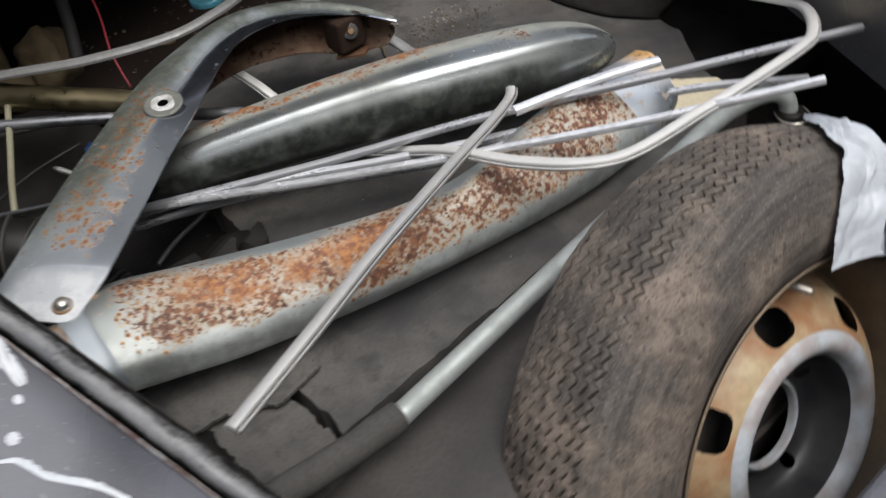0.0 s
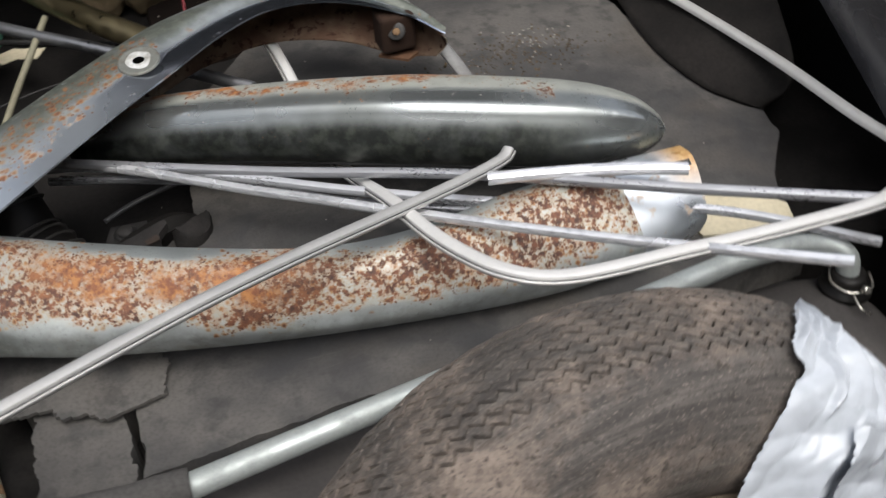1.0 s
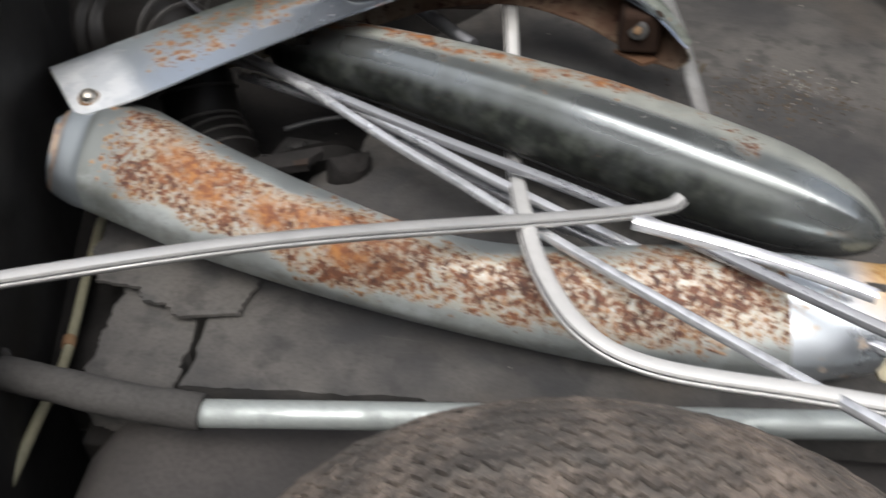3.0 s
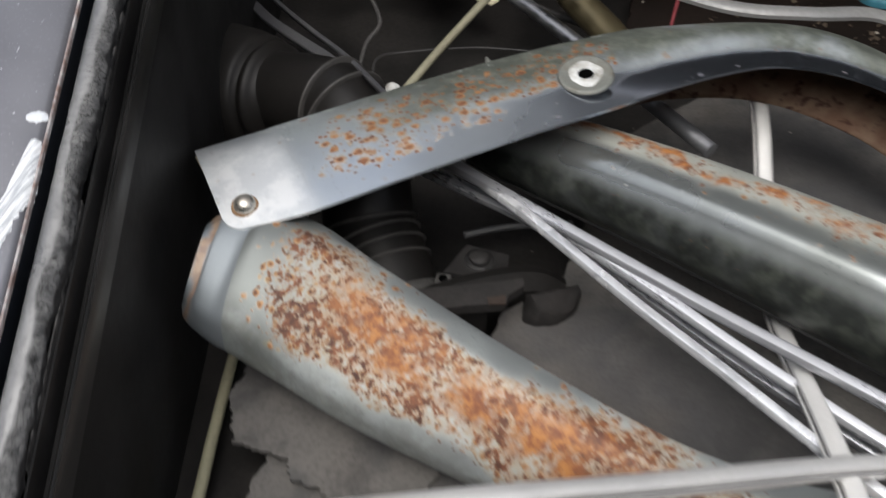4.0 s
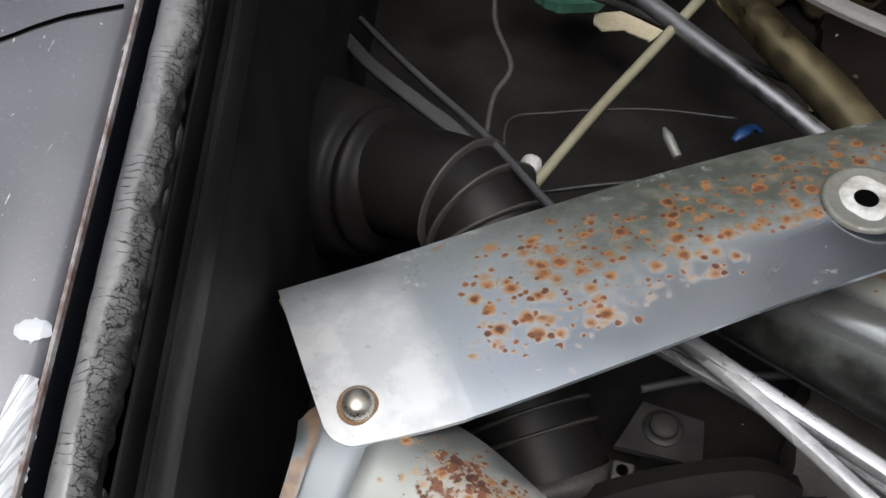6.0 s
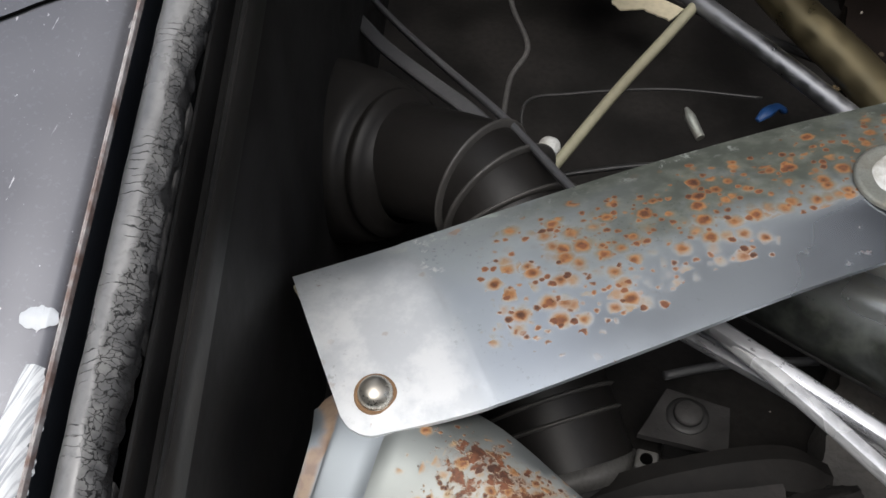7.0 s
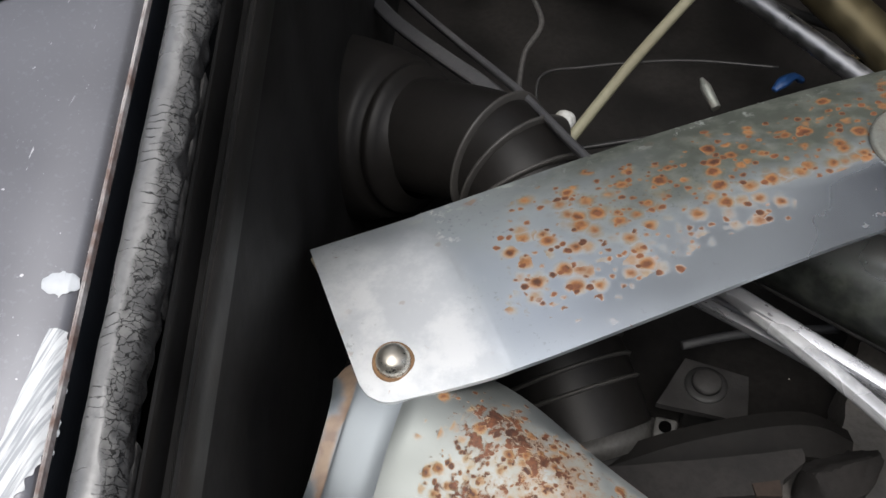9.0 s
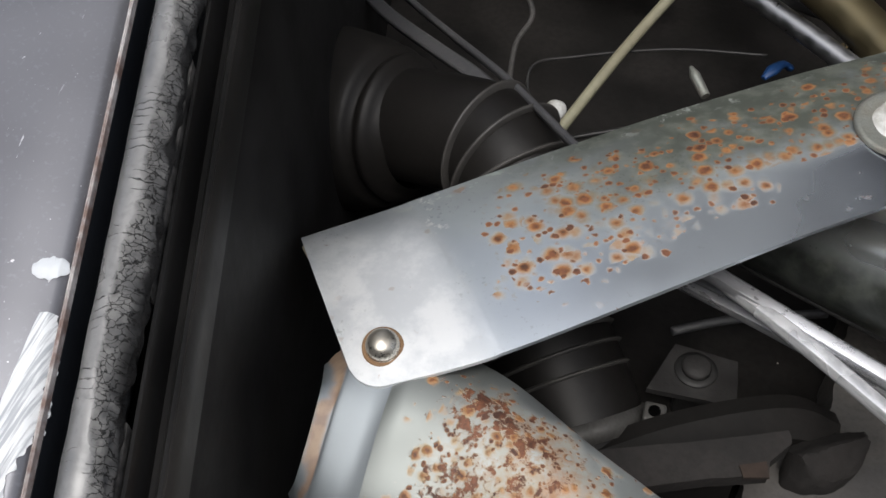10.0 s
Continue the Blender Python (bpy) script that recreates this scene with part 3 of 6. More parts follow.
M_EDGE = dusty("worn_paint_edge", (0.20, 0.13, 0.11), (0.55, 0.54, 0.54), 0.95, 0.6, 300.0, 0.5, 0.3, blotch=70.0)
M_WHITE = dusty("white_paint_smear", (0.62, 0.64, 0.66), (0.46, 0.50, 0.56), 0.5, 0.4, 90.0, 0.4, 0.5)
M_BRUSH = Nodes("brushed_white_paint")
M_BRUSH_V = M_BRUSH.node("ShaderNodeMapping")
M_BRUSH.feed(M_BRUSH_V, "Vector", M_BRUSH.coord())
M_BRUSH_V.inputs["Rotation"].default_value = (0, 0, radians(-82))
M_BRUSH_S = M_BRUSH.noise(1.0, 4, 0.6, vector=M_BRUSH.scaled(M_BRUSH_V.outputs[0], (30.0, 700.0, 30.0)))
M_BRUSH.put("Base Color", M_BRUSH.mix(M_BRUSH.ramp(M_BRUSH_S, 0.45, 0.60), (0.62, 0.64, 0.66), (0.33, 0.35, 0.38))).put("Roughness", 0.42)
M_BRUSH.bump(M_BRUSH_S, 0.3, 0.001)
M_BRUSH = M_BRUSH.mat
M_SEALW = dusty("pale_frayed_seal", (0.36, 0.35, 0.33), (0.62, 0.60, 0.57), 0.8, 0.9, 260.0, 0.8)
M_BOOTRIB = dusty("boot_rib_rubber", (0.040, 0.038, 0.036), (0.085, 0.080, 0.075), 0.6, 0.5, 200.0, 0.2, 0.3)
M_CLAMP = metal("dull_clamp_steel", (0.075, 0.073, 0.070), 0.5, (0.035, 0.033, 0.03), 0.6, 30.0, metallic=0.3)
M_STRUT = dusty("grimy_steel", (0.024, 0.024, 0.024), (0.052, 0.050, 0.049), 0.6, 0.5, 120.0, 0.3, 0.3)
M_STRUTB = dusty("scraped_grey_steel", (0.050, 0.050, 0.054), (0.115, 0.114, 0.114), 0.6, 0.5, 120.0, 0.3, 0.5)
M_WIRE = dusty("grey_wire", (0.018, 0.018, 0.018), (0.035, 0.033, 0.031), 0.5, 0.5)
M_REDW = dusty("red_wire", (0.20, 0.02, 0.03), (0.13, 0.03, 0.03), 0.5, 0.5)
M_BLUE = dusty("blue_plastic", (0.010, 0.045, 0.15), (0.02, 0.045, 0.09), 0.5, 0.5)
M_GREEN = dusty("faded_green_cloth", (0.05, 0.17, 0.12), (0.08, 0.15, 0.11), 0.5, 0.9)
M_CARD = dusty("cream_card", (0.58, 0.52, 0.38), (0.40, 0.34, 0.23), 0.6, 0.85, 160.0, 0.2)
M_CRUMB = dusty("pale_crumbs", (0.30, 0.27, 0.22), (0.45, 0.43, 0.38), 0.8, 0.9)
M_DIRT = dusty("brown_dirt", (0.055, 0.042, 0.030), (0.13, 0.10, 0.07), 0.8, 0.95)
M_LUMP = dusty("brown_rubber", (0.016, 0.015, 0.0145), (0.032, 0.029, 0.0275), 0.8, 0.85, 200.0, 0.6, 0.2, blotch=30.0)
M_GUSSET = dusty("grey_green_paint", (0.30, 0.33, 0.30), (0.20, 0.20, 0.17), 0.6, 0.5, 120.0, 0.2)
M_TURQ = dusty("turquoise_plastic", (0.08, 0.34, 0.46), (0.12, 0.30, 0.36), 0.5, 0.4, 80.0, 0.1, 0.5)
M_LEAF = dusty("orange_leaf", (0.45, 0.20, 0.04), (0.30, 0.16, 0.06), 0.6, 0.8)


# ---- mesh helpers ----
def spline(points, n):
    """n points along a smooth curve through the given ones (any number of coordinates)."""
    p = np.array(points, float)
    p = np.vstack([2 * p[0] - p[1], p, 2 * p[-1] - p[-2]])
    step = np.sqrt(np.linalg.norm(np.diff(p[1:-1], axis=0), axis=1)) + 1e-6
    knots = np.concatenate([[0], np.cumsum(step)])
    out = []
    for s in np.linspace(0, knots[-1], n):
        i = min(int(np.searchsorted(knots, s, side="right")) - 1, len(knots) - 2)
        u = (s - knots[i]) / (knots[i + 1] - knots[i])
        a, b, c, d = p[i], p[i + 1], p[i + 2], p[i + 3]
        out.append(0.5 * (2 * b + (c - a) * u + (2 * a - 5 * b + 4 * c - d) * u * u + (3 * b - a - 3 * c + d) * u ** 3))
    return np.array(out)


def grid_mesh(rows, closed=False, caps=False, uv=True, stations=None):
    """A bmesh from rows of points (each the same length); closed joins each row's ends; stations: each row's place along, 0 to 1."""
    bm = bmesh.new()
    lay = bm.loops.layers.uv.new("UVMap") if uv else None
    vs = [[bm.verts.new(p) for p in r] for r in rows]
    m, k = len(rows), len(rows[0])
    for i in range(m - 1):
        for j in range(k if closed else k - 1):
            j2 = (j + 1) % k
            f = bm.faces.new((vs[i][j], vs[i][j2], vs[i + 1][j2], vs[i + 1][j]))
            f.smooth = True
            if lay:
                for loop, (a, b) in zip(f.loops, ((i, j), (i, j + 1), (i + 1, j + 1), (i + 1, j))):
                    loop[lay].uv = (stations[a] if stations is not None else a / (m - 1), b / (k if closed else k - 1))
    if caps and closed:
        bm.faces.new(vs[0][::-1])
        bm.faces.new(vs[-1])
    return bm


def part(name, bm, material, parent=None, label="", sharp=None):
    """Links a bmesh as one mesh object, under a thing or part if given."""
    bmesh.ops.recalc_face_normals(bm, faces=bm.faces)
    me = bpy.data.meshes.new(name)
    bm.to_mesh(me)
    bm.free()
    for one in material if isinstance(material, (list, tuple)) else (material,):
        me.materials.append(one)
    ob = new(name, me)
    if parent is not None:
        ob.parent = parent
        ob.matrix_parent_inverse = parent.matrix_world.inverted()
    if label:
        ob["label"] = label
    if sharp is not None:
        for poly in me.polygons:
            poly.use_smooth = True
        me.set_sharp_from_angle(angle=radians(sharp))
    return ob


def thing(name, place, label, category, group="", kind=""):
    ob = new(name)
    ob.empty_display_size = 0.02
    ob.location = place
    bpy.context.view_layer.update()
    return tagged(ob, label, category, group, kind)


def tube(points, radius, n=40, k=14, squash=1.0, caps=True):
    """A round tube along a smooth path; radius may be a list along it."""
    c = spline(points, n)
    r = np.interp(np.linspace(0, 1, n), np.linspace(0, 1, len(radius)), radius) if isinstance(radius, (list, tuple)) else [radius] * n
    rows, side = [], None
    for i in range(n):
        t = Vector(c[min(i + 1, n - 1)] - c[max(i - 1, 0)]).normalized()
        if side is None:
            side = t.cross(Vector((0, 0, 1)) if abs(t.z) < 0.9 else Vector((1, 0, 0))).normalized()
        side = (side - t * side.dot(t)).normalized()
        up = side.cross(t)
        rows.append([Vector(c[i]) + float(r[i]) * (math.cos(a) * side + squash * math.sin(a) * up) for a in np.linspace(0, 2 * math.pi, k, endpoint=False)])
    return grid_mesh(rows, closed=True, caps=caps)


def sweep(points, across, profile, n=60, closed=True, scale=None, caps=True):
    """A profile (u, v) swept along points; u goes along the across vectors, v along the normal to the path and across."""
    c, a = spline(points, n), spline(across, n)
    rows = []
    for i in range(n):
        t = Vector(c[min(i + 1, n - 1)] - c[max(i - 1, 0)]).normalized()
        u = Vector(a[i])
        u = (u - t * u.dot(t)).normalized()
        v = t.cross(u)
        k = 1.0 if scale is None else scale(i / (n - 1))
        rows.append([Vector(c[i]) + k * (p * u + q * v) for p, q in profile])
    return grid_mesh(rows, closed=closed, caps=caps)


def shell(edge_a, edge_b, bulge, n=70, k=18, thick=0.0022, power=2.0, lip=0.0, peak=0.5, start=0.0):
    """A bowed sheet between two edges, its bow along the sheet's normal; lip turns both edges back by that depth. Two-sided with thickness."""
    A, B = spline(edge_a, n), spline(edge_b, n)
    top, low = [], []
    for i in range(n):
        t = Vector(A[min(i + 1, n - 1)] - A[max(i - 1, 0)]).normalized()
        w = Vector(B[i] - A[i])
        nor = t.cross(w).normalized()
        if nor.z < 0:
            nor = -nor
        row, row2 = [], []
        for j in range(k + 1):
            s = j / k
            h = 1 - ((s - peak) / (1 - peak)) ** power if s > peak else start + (1 - start) * (1 - ((peak - s) / peak) ** power)
            p = Vector(A[i]) + w * s + nor * (bulge * h - lip * max(0.0, abs(2 * s - 1) * 1.0 - 0.75) / 0.25)
            row.append(p)
            row2.append(p - nor * thick)
        top.append(row)
        low.append(row2[::-1])
    return top, low


def sheet(top, low, hole=None, stations=None):
    """A sheet with thickness; its back takes the second material. hole: a window (i0, i1, j0, j1) in the grid."""
    k = len(top[0])
    bm = grid_mesh([a + b for a, b in zip(top, low)], closed=True, caps=True, stations=stations)
    bm.faces.ensure_lookup_table()
    bm.verts.ensure_lookup_table()
    n = 2 * k
    for i in range(len(top) - 1):
        for j in range(k, n - 1):
            bm.faces[i * n + j].material_index = 1
    if hole:
        i0, i1, j0, j1 = hole
        gone = [bm.faces[i * n + j] for i in range(i0, i1) for j in range(j0, j1)]
        gone += [bm.faces[i * n + (n - 2 - j)] for i in range(i0, i1) for j in range(j0, j1)]
        at = lambda i, j: bm.verts[i * n + j]
        ring = [(i0, j) for j in range(j0, j1)] + [(i, j1) for i in range(i0, i1)] + [(i1, j) for j in range(j1, j0, -1)] + [(i, j0) for i in range(i1, i0, -1)]
        walls = []
        for (a, b), (c, d) in zip(ring, ring[1:] + ring[:1]):
            walls.append((at(a, b), at(c, d), at(c, n - 1 - d), at(a, n - 1 - b)))
        bmesh.ops.delete(bm, geom=gone, context="FACES_ONLY")
        for w in walls:
            bm.faces.new(w)
    return bm


def box(lo, hi, bevel=0.0):
    bm = bmesh.new()
    bmesh.ops.create_cube(bm, size=1.0)
    for v in bm.verts:
        v.co = Vector([lo[i] + (hi[i] - lo[i]) * (v.co[i] + 0.5) for i in range(3)])
    if bevel:
        bmesh.ops.bevel(bm, geom=bm.edges[:] , offset=bevel, segments=3, profile=0.5, affect="EDGES")
    return bm


def disc(centre, axis, rings, k=32, closed_end=True):
    """A lathe: rings of (distance along the axis, radius)."""
    axis = Vector(axis).normalized()
    u = axis.orthogonal().normalized()
    v = axis.cross(u)
    rows = [[Vector(centre) + axis * float(d) + float(r) * (math.cos(a) * u + math.sin(a) * v) for a in np.linspace(0, 2 * math.pi, k, endpoint=False)] for d, r in rings]
    return grid_mesh(rows, closed=True, caps=closed_end)


# ---- setting ----
def outline_slab(points, z0, z1, ragged=0.0, seed=1, step=0.006):
    """A flat slab with the given outline; ragged edges are frayed by that much."""
    rng = random.Random(seed)
    pts = []
    for i, p in enumerate(points):
        q = points[(i + 1) % len(points)]
        d = math.dist(p, q)
        m = max(1, int(d / step)) if ragged else 1
        for j in range(m):
            s = j / m
            f = ragged * (noise.noise(Vector((p[0] + (q[0] - p[0]) * s, p[1] + (q[1] - p[1]) * s, seed)) * 40) * 1.5 + rng.uniform(-0.35, 0.35))
            pts.append((p[0] + (q[0] - p[0]) * s + f, p[1] + (q[1] - p[1]) * s + 0.7 * f))
    bm = bmesh.new()
    f = bm.faces.new([bm.verts.new((x, y, z0)) for x, y in pts])
    ext = bmesh.ops.extrude_face_region(bm, geom=[f])
    for v in ext["geom"]:
        if isinstance(v, bmesh.types.BMVert):
            v.co.z = z1
    bmesh.ops.triangulate(bm, faces=[f for f in bm.faces if len(f.verts) > 4])
    return bm


def raw_part(name, verts, faces, material, parent=None, label="", smooth=True, sharp=None):
    """A mesh object straight from arrays."""
    me = bpy.data.meshes.new(name)
    me.from_pydata([tuple(v) for v in verts], [], faces)
    if smooth:
        me.shade_smooth()
    if sharp is not None:
        me.set_sharp_from_angle(angle=radians(sharp))
    for one in material if isinstance(material, (list, tuple)) else (material,):
        me.materials.append(one)
    ob = new(name, me)
    if parent is not None:
        ob.parent = parent
        ob.matrix_parent_inverse = parent.matrix_world.inverted()
    if label:
        ob["label"] = label
    return ob


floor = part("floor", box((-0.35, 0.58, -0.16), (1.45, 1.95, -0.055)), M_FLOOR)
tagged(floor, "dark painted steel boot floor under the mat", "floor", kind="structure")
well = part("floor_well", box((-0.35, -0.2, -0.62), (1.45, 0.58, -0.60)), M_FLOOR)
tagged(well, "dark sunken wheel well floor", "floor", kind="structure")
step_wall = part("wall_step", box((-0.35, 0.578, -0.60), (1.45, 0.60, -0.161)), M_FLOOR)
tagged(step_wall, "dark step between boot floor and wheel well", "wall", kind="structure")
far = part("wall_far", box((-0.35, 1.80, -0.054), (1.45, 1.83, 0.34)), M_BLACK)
tagged(far, "black far wall of the boot", "wall", kind="structure")
near_wall = part("wall_near", box((0.12, 0.02, -0.60), (1.45, 0.05, 0.10)), M_BLACK)
tagged(near_wall, "black rear panel of the boot", "wall", kind="structure")
# unseen deck, added to keep light off the far corner
deck = part("shade_deck", box((-0.6, 1.30, 0.335), (1.7, 2.3, 0.368), 0.01), M_PANEL)
tagged(deck, "unseen grey deck added over the far end of the boot to shade it", "car panel", kind="structure")


def lid():
    rows = []
    for z, y in spline([(0.372, 1.44), (0.57, 1.45), (0.85, 1.40), (1.12, 1.27), (1.26, 1.16)], 20):
        rows.append([(x, y - 0.04 * (1 - ((x - 0.55) / 0.8) ** 2), z) for x in np.linspace(0.03, 1.27, 24)])
    back = [[(x, y + 0.03, z) for x, y, z in r][::-1] for r in rows]
    return grid_mesh([a + b for a, b in zip(rows, back)], closed=True, caps=True)


boot_lid = part("boot_lid", lid(), M_LID)
tagged(boot_lid, "raised boot lid, grey-green underside", "boot lid", kind="structure")


ground = part("ground", box((-60, -60, -0.95), (60, 60, -0.90)), M_GROUND)
tagged(ground, "grey gravel yard the car stands on", "ground", kind="structure")
# unseen wall, added to block low sky from the chrome's reflections
yard = part("backdrop_wall", box((-7, -3.2, -0.90), (9, -3.0, 3.3)), M_BACKDROP)
tagged(yard, "unseen dark wall added behind the camera to darken reflections", "wall", kind="structure")


def side_wall(name, line, z0, z1, thick, label, material):
    rows = []
    for x, y, dz in spline(line, 40):
        rows.append([(x, y, z0), (x, y, z1 + dz), (x + thick, y, z1 + dz), (x + thick, y, z0)])
    ob = part(name, grid_mesh(rows, closed=True, caps=True), material, sharp=40)
    return tagged(ob, label, "wall", kind="structure")


def wing_edge(y):
    """The straight bare edge of the wing, climbing towards the far end: x and z at y."""
    return 0.0736 - 0.245 * (y - 0.7), float(np.interp(y, [0.0, 0.95, 1.12, 1.4], [0.05, 0.335, 0.360, 0.370]))


EDGE_Y = [0.10, 0.25, 0.40, 0.55, 0.70, 0.85, 0.95, 1.04, 1.12, 1.22, 1.32]
SEAL = [(wing_edge(y)[0] + 0.0165, y, wing_edge(y)[1] - 0.2535) for y in EDGE_Y]
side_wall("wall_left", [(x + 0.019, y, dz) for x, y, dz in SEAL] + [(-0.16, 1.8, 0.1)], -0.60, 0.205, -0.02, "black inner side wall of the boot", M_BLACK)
side_wall("wall_right", [(1.27, 0.0, -0.16), (1.27, 0.5, -0.05), (1.30, 1.0, 0.10), (1.34, 1.4, 0.12), (1.36, 1.8, 0.12)], -0.60, 0.215, 0.02, "black scratched inner side wall of the boot", M_SCRATCH)

mat = part("floor_mat", outline_slab([(0.298, 0.535), (0.62, 0.545), (1.03, 0.555), (1.038, 0.611), (1.063, 0.667), (1.122, 0.738), (1.130, 0.787), (1.104, 0.854), (1.083, 0.962), (1.096, 1.036), (1.09, 1.15), (1.09, 1.37), (0.94, 1.35), (0.79, 1.325), (0.60, 1.31), (0.43, 1.10), (0.40, 0.88), (0.355, 0.83), (0.35, 0.79), (0.325, 0.74), (0.303, 0.66), (0.298, 0.61), (0.300, 0.57)], -0.054, 0.0, 0.0035, 3), M_MAT)
tagged(mat, "worn grey rubber floor mat, dusty, with torn edges", "floor mat", kind="structure")
flap = part("mat_flap", outline_slab([(0.165, 0.652), (0.225, 0.638), (0.272, 0.606), (0.332, 0.618), (0.345, 0.70), (0.25, 0.74), (0.16, 0.73)], 0.005, 0.009, 0.006, 5, 0.003), M_MAT)
tagged(flap, "torn flap of grey rubber mat with ragged edge", "floor mat", kind="structure")
scrap = part("mat_scrap", outline_slab([(0.20, 0.69), (0.205, 0.52), (0.288, 0.505), (0.290, 0.55), (0.286, 0.60), (0.30, 0.69)], -0.054, -0.004, 0.005, 8, 0.004), M_MAT)
tagged(scrap, "broken-off piece of grey rubber mat", "floor mat", kind="structure")
ledge = part("floor_ledge", box((0.20, 0.50, -0.20), (0.34, 0.62, -0.056), 0.004), M_FLOOR)
tagged(ledge, "dark floor edge beside the tank", "floor", kind="structure")


def arch_board():
    """A limp board leaning on the wheel arch, its near corner rounded."""
    left = spline([(0.0, 1.126, 0.787), (0.12, 1.106, 0.815), (0.28, 1.084, 0.870), (0.5, 1.078, 0.976), (0.75, 1.105, 1.16), (1.0, 1.145, 1.36)], 40)
    right = spline([(0.0, 1.130, 0.784), (0.06, 1.146, 0.770), (0.14, 1.160, 0.785), (0.3, 1.188, 0.87), (0.6, 1.238, 1.02), (1.0, 1.315, 1.27)], 40)
    rows = []
    for i in range(40):
        row = []
        for j in range(15):
            u = j / 14
            x, y = left[i][1] + (right[i][1] - left[i][1]) * u, left[i][2] + (right[i][2] - left[i][2]) * u
            wide = min(1.0, (right[i][1] - left[i][1]) / 0.13)
            row.append((x, y, 0.006 + 0.115 * wide * u ** 1.15 + 0.005 * noise.noise(Vector((i * 0.12, u * 2, 2)))))
        rows.append(row)
    back = [[(x + 0.004, y, z - 0.006) for x, y, z in r][::-1] for r in rows]
    return grid_mesh([a + b for a, b in zip(rows, back)], closed=True, caps=True)


board = part("side_board", arch_board(), M_BOARD)
tagged(board, "dark dusty trim board over the wheel arch", "trim board", kind="structure")

# ---- fuel tank and filler pipe ----
tank = thing("fuel_tank", (0.65, 0.43, -0.30), "dusty grey fuel tank with rounded corners beside the spare wheel", "fuel tank")
part("tank_body", box((0.205, 0.30, -0.34), (1.090, 0.572, -0.014), 0.088), M_TANK, tank, sharp=60)
part("tank_seam", box((0.198, 0.294, -0.20), (1.092, 0.562, -0.192), 0.002), M_TANK, tank)

pipe = thing("filler_pipe", (0.33, 0.486, 0.012), "silvery zinc filler pipe with dark hose ends above the tank", "pipe")
part("tube", tube([(0.331, 0.486, 0.030), (0.53, 0.505, 0.028), (0.823, 0.528, 0.030), (0.937, 0.533, 0.034), (1.005, 0.520, 0.034), (1.028, 0.502, 0.024), (1.032, 0.494, -0.008)], 0.0122, 60, 20), M_PIPE, pipe)


def hose():
    bm = tube([(0.137, 0.508, 0.036), (0.20, 0.500, 0.034), (0.26, 0.492, 0.032), (0.338, 0.487, 0.030)], 0.0158, 90, 22)
    for v in bm.verts:
        a = noise.noise(v.co * 30) * 0.0022 + noise.noise(v.co * 120) * 0.0009
        v.co += Vector((0, 0, 1)) * a
        if 0.325 < v.co.x:
            v.co.z += 0.001
    return bm


part("rubber_hose", hose(), M_HOSE, pipe, "cracked dark rubber hose")
part("hose_band", disc((0.137, 0.508, 0.036), (1, -0.13, 0), [(0, 0.013), (0.0, 0.020), (0.014, 0.021), (0.016, 0.018)], 24), M_HOSE, pipe)
part("grommet", disc((1.032, 0.494, -0.016), (0, 0, 1), [(0, 0.028), (0.004, 0.027), (0.007, 0.021), (0.012, 0.019), (0.020, 0.0185), (0.022, 0.016), (0.023, 0.0124)], 32), M_BOOT, pipe, "dark rubber collar")
wire_clamp = part("wire_clamp", tube([(1.055, 0.49, 0.0), (1.045, 0.472, 0.0), (1.03, 0.468, 0.0), (1.014, 0.476, 0.0), (1.010, 0.494, 0.0), (1.022, 0.512, 0.0)], 0.0016, 30, 8), M_BOLT, pipe, "thin steel wire clamp")
part("clamp_screw", disc((1.030, 0.468, 0.004), (0, -0.8, 0.6), [(0, 0.0046), (0.006, 0.0046), (0.0068, 0.003)], 14), M_BOLT, wire_clamp, "small steel clamp screw")
part("clamp_tail", tube([(1.020, 0.470, -0.002), (1.018, 0.455, -0.006), (1.026, 0.448, -0.012)], 0.0014, 12, 8), M_BOLT, wire_clamp)

# ---- spare wheel ----
W_X = (Vector((1, 0, 0)) - W_AX * W_AX.x).normalized()
W_Y = W_AX.cross(W_X)


def on_wheel(d, r, deg):
    """A point on the wheel: distance along the axle, radius, degrees clockwise from its top."""
    a = radians(deg)
    return W_C + W_AX * float(d) + float(r) * (math.sin(a) * W_X + math.cos(a) * W_Y)


wheel = thing("spare_wheel", W_C, "used spare wheel with muddy worn tyre on rusty rim", "wheel")
TYRE = [(0.118, 0.200), (0.126, 0.208), (0.134, 0.222), (0.138, 0.245), (0.134, 0.272), (0.124, 0.296), (0.112, 0.314), (0.102, 0.322), (0.090, 0.3265), (0.068, 0.331), (0.045, 0.333), (0.022, 0.331), (0.002, 0.326), (-0.008, 0.320), (-0.020, 0.304), (-0.028, 0.280), (-0.032, 0.250), (-0.026, 0.215), (-0.015, 0.200)]


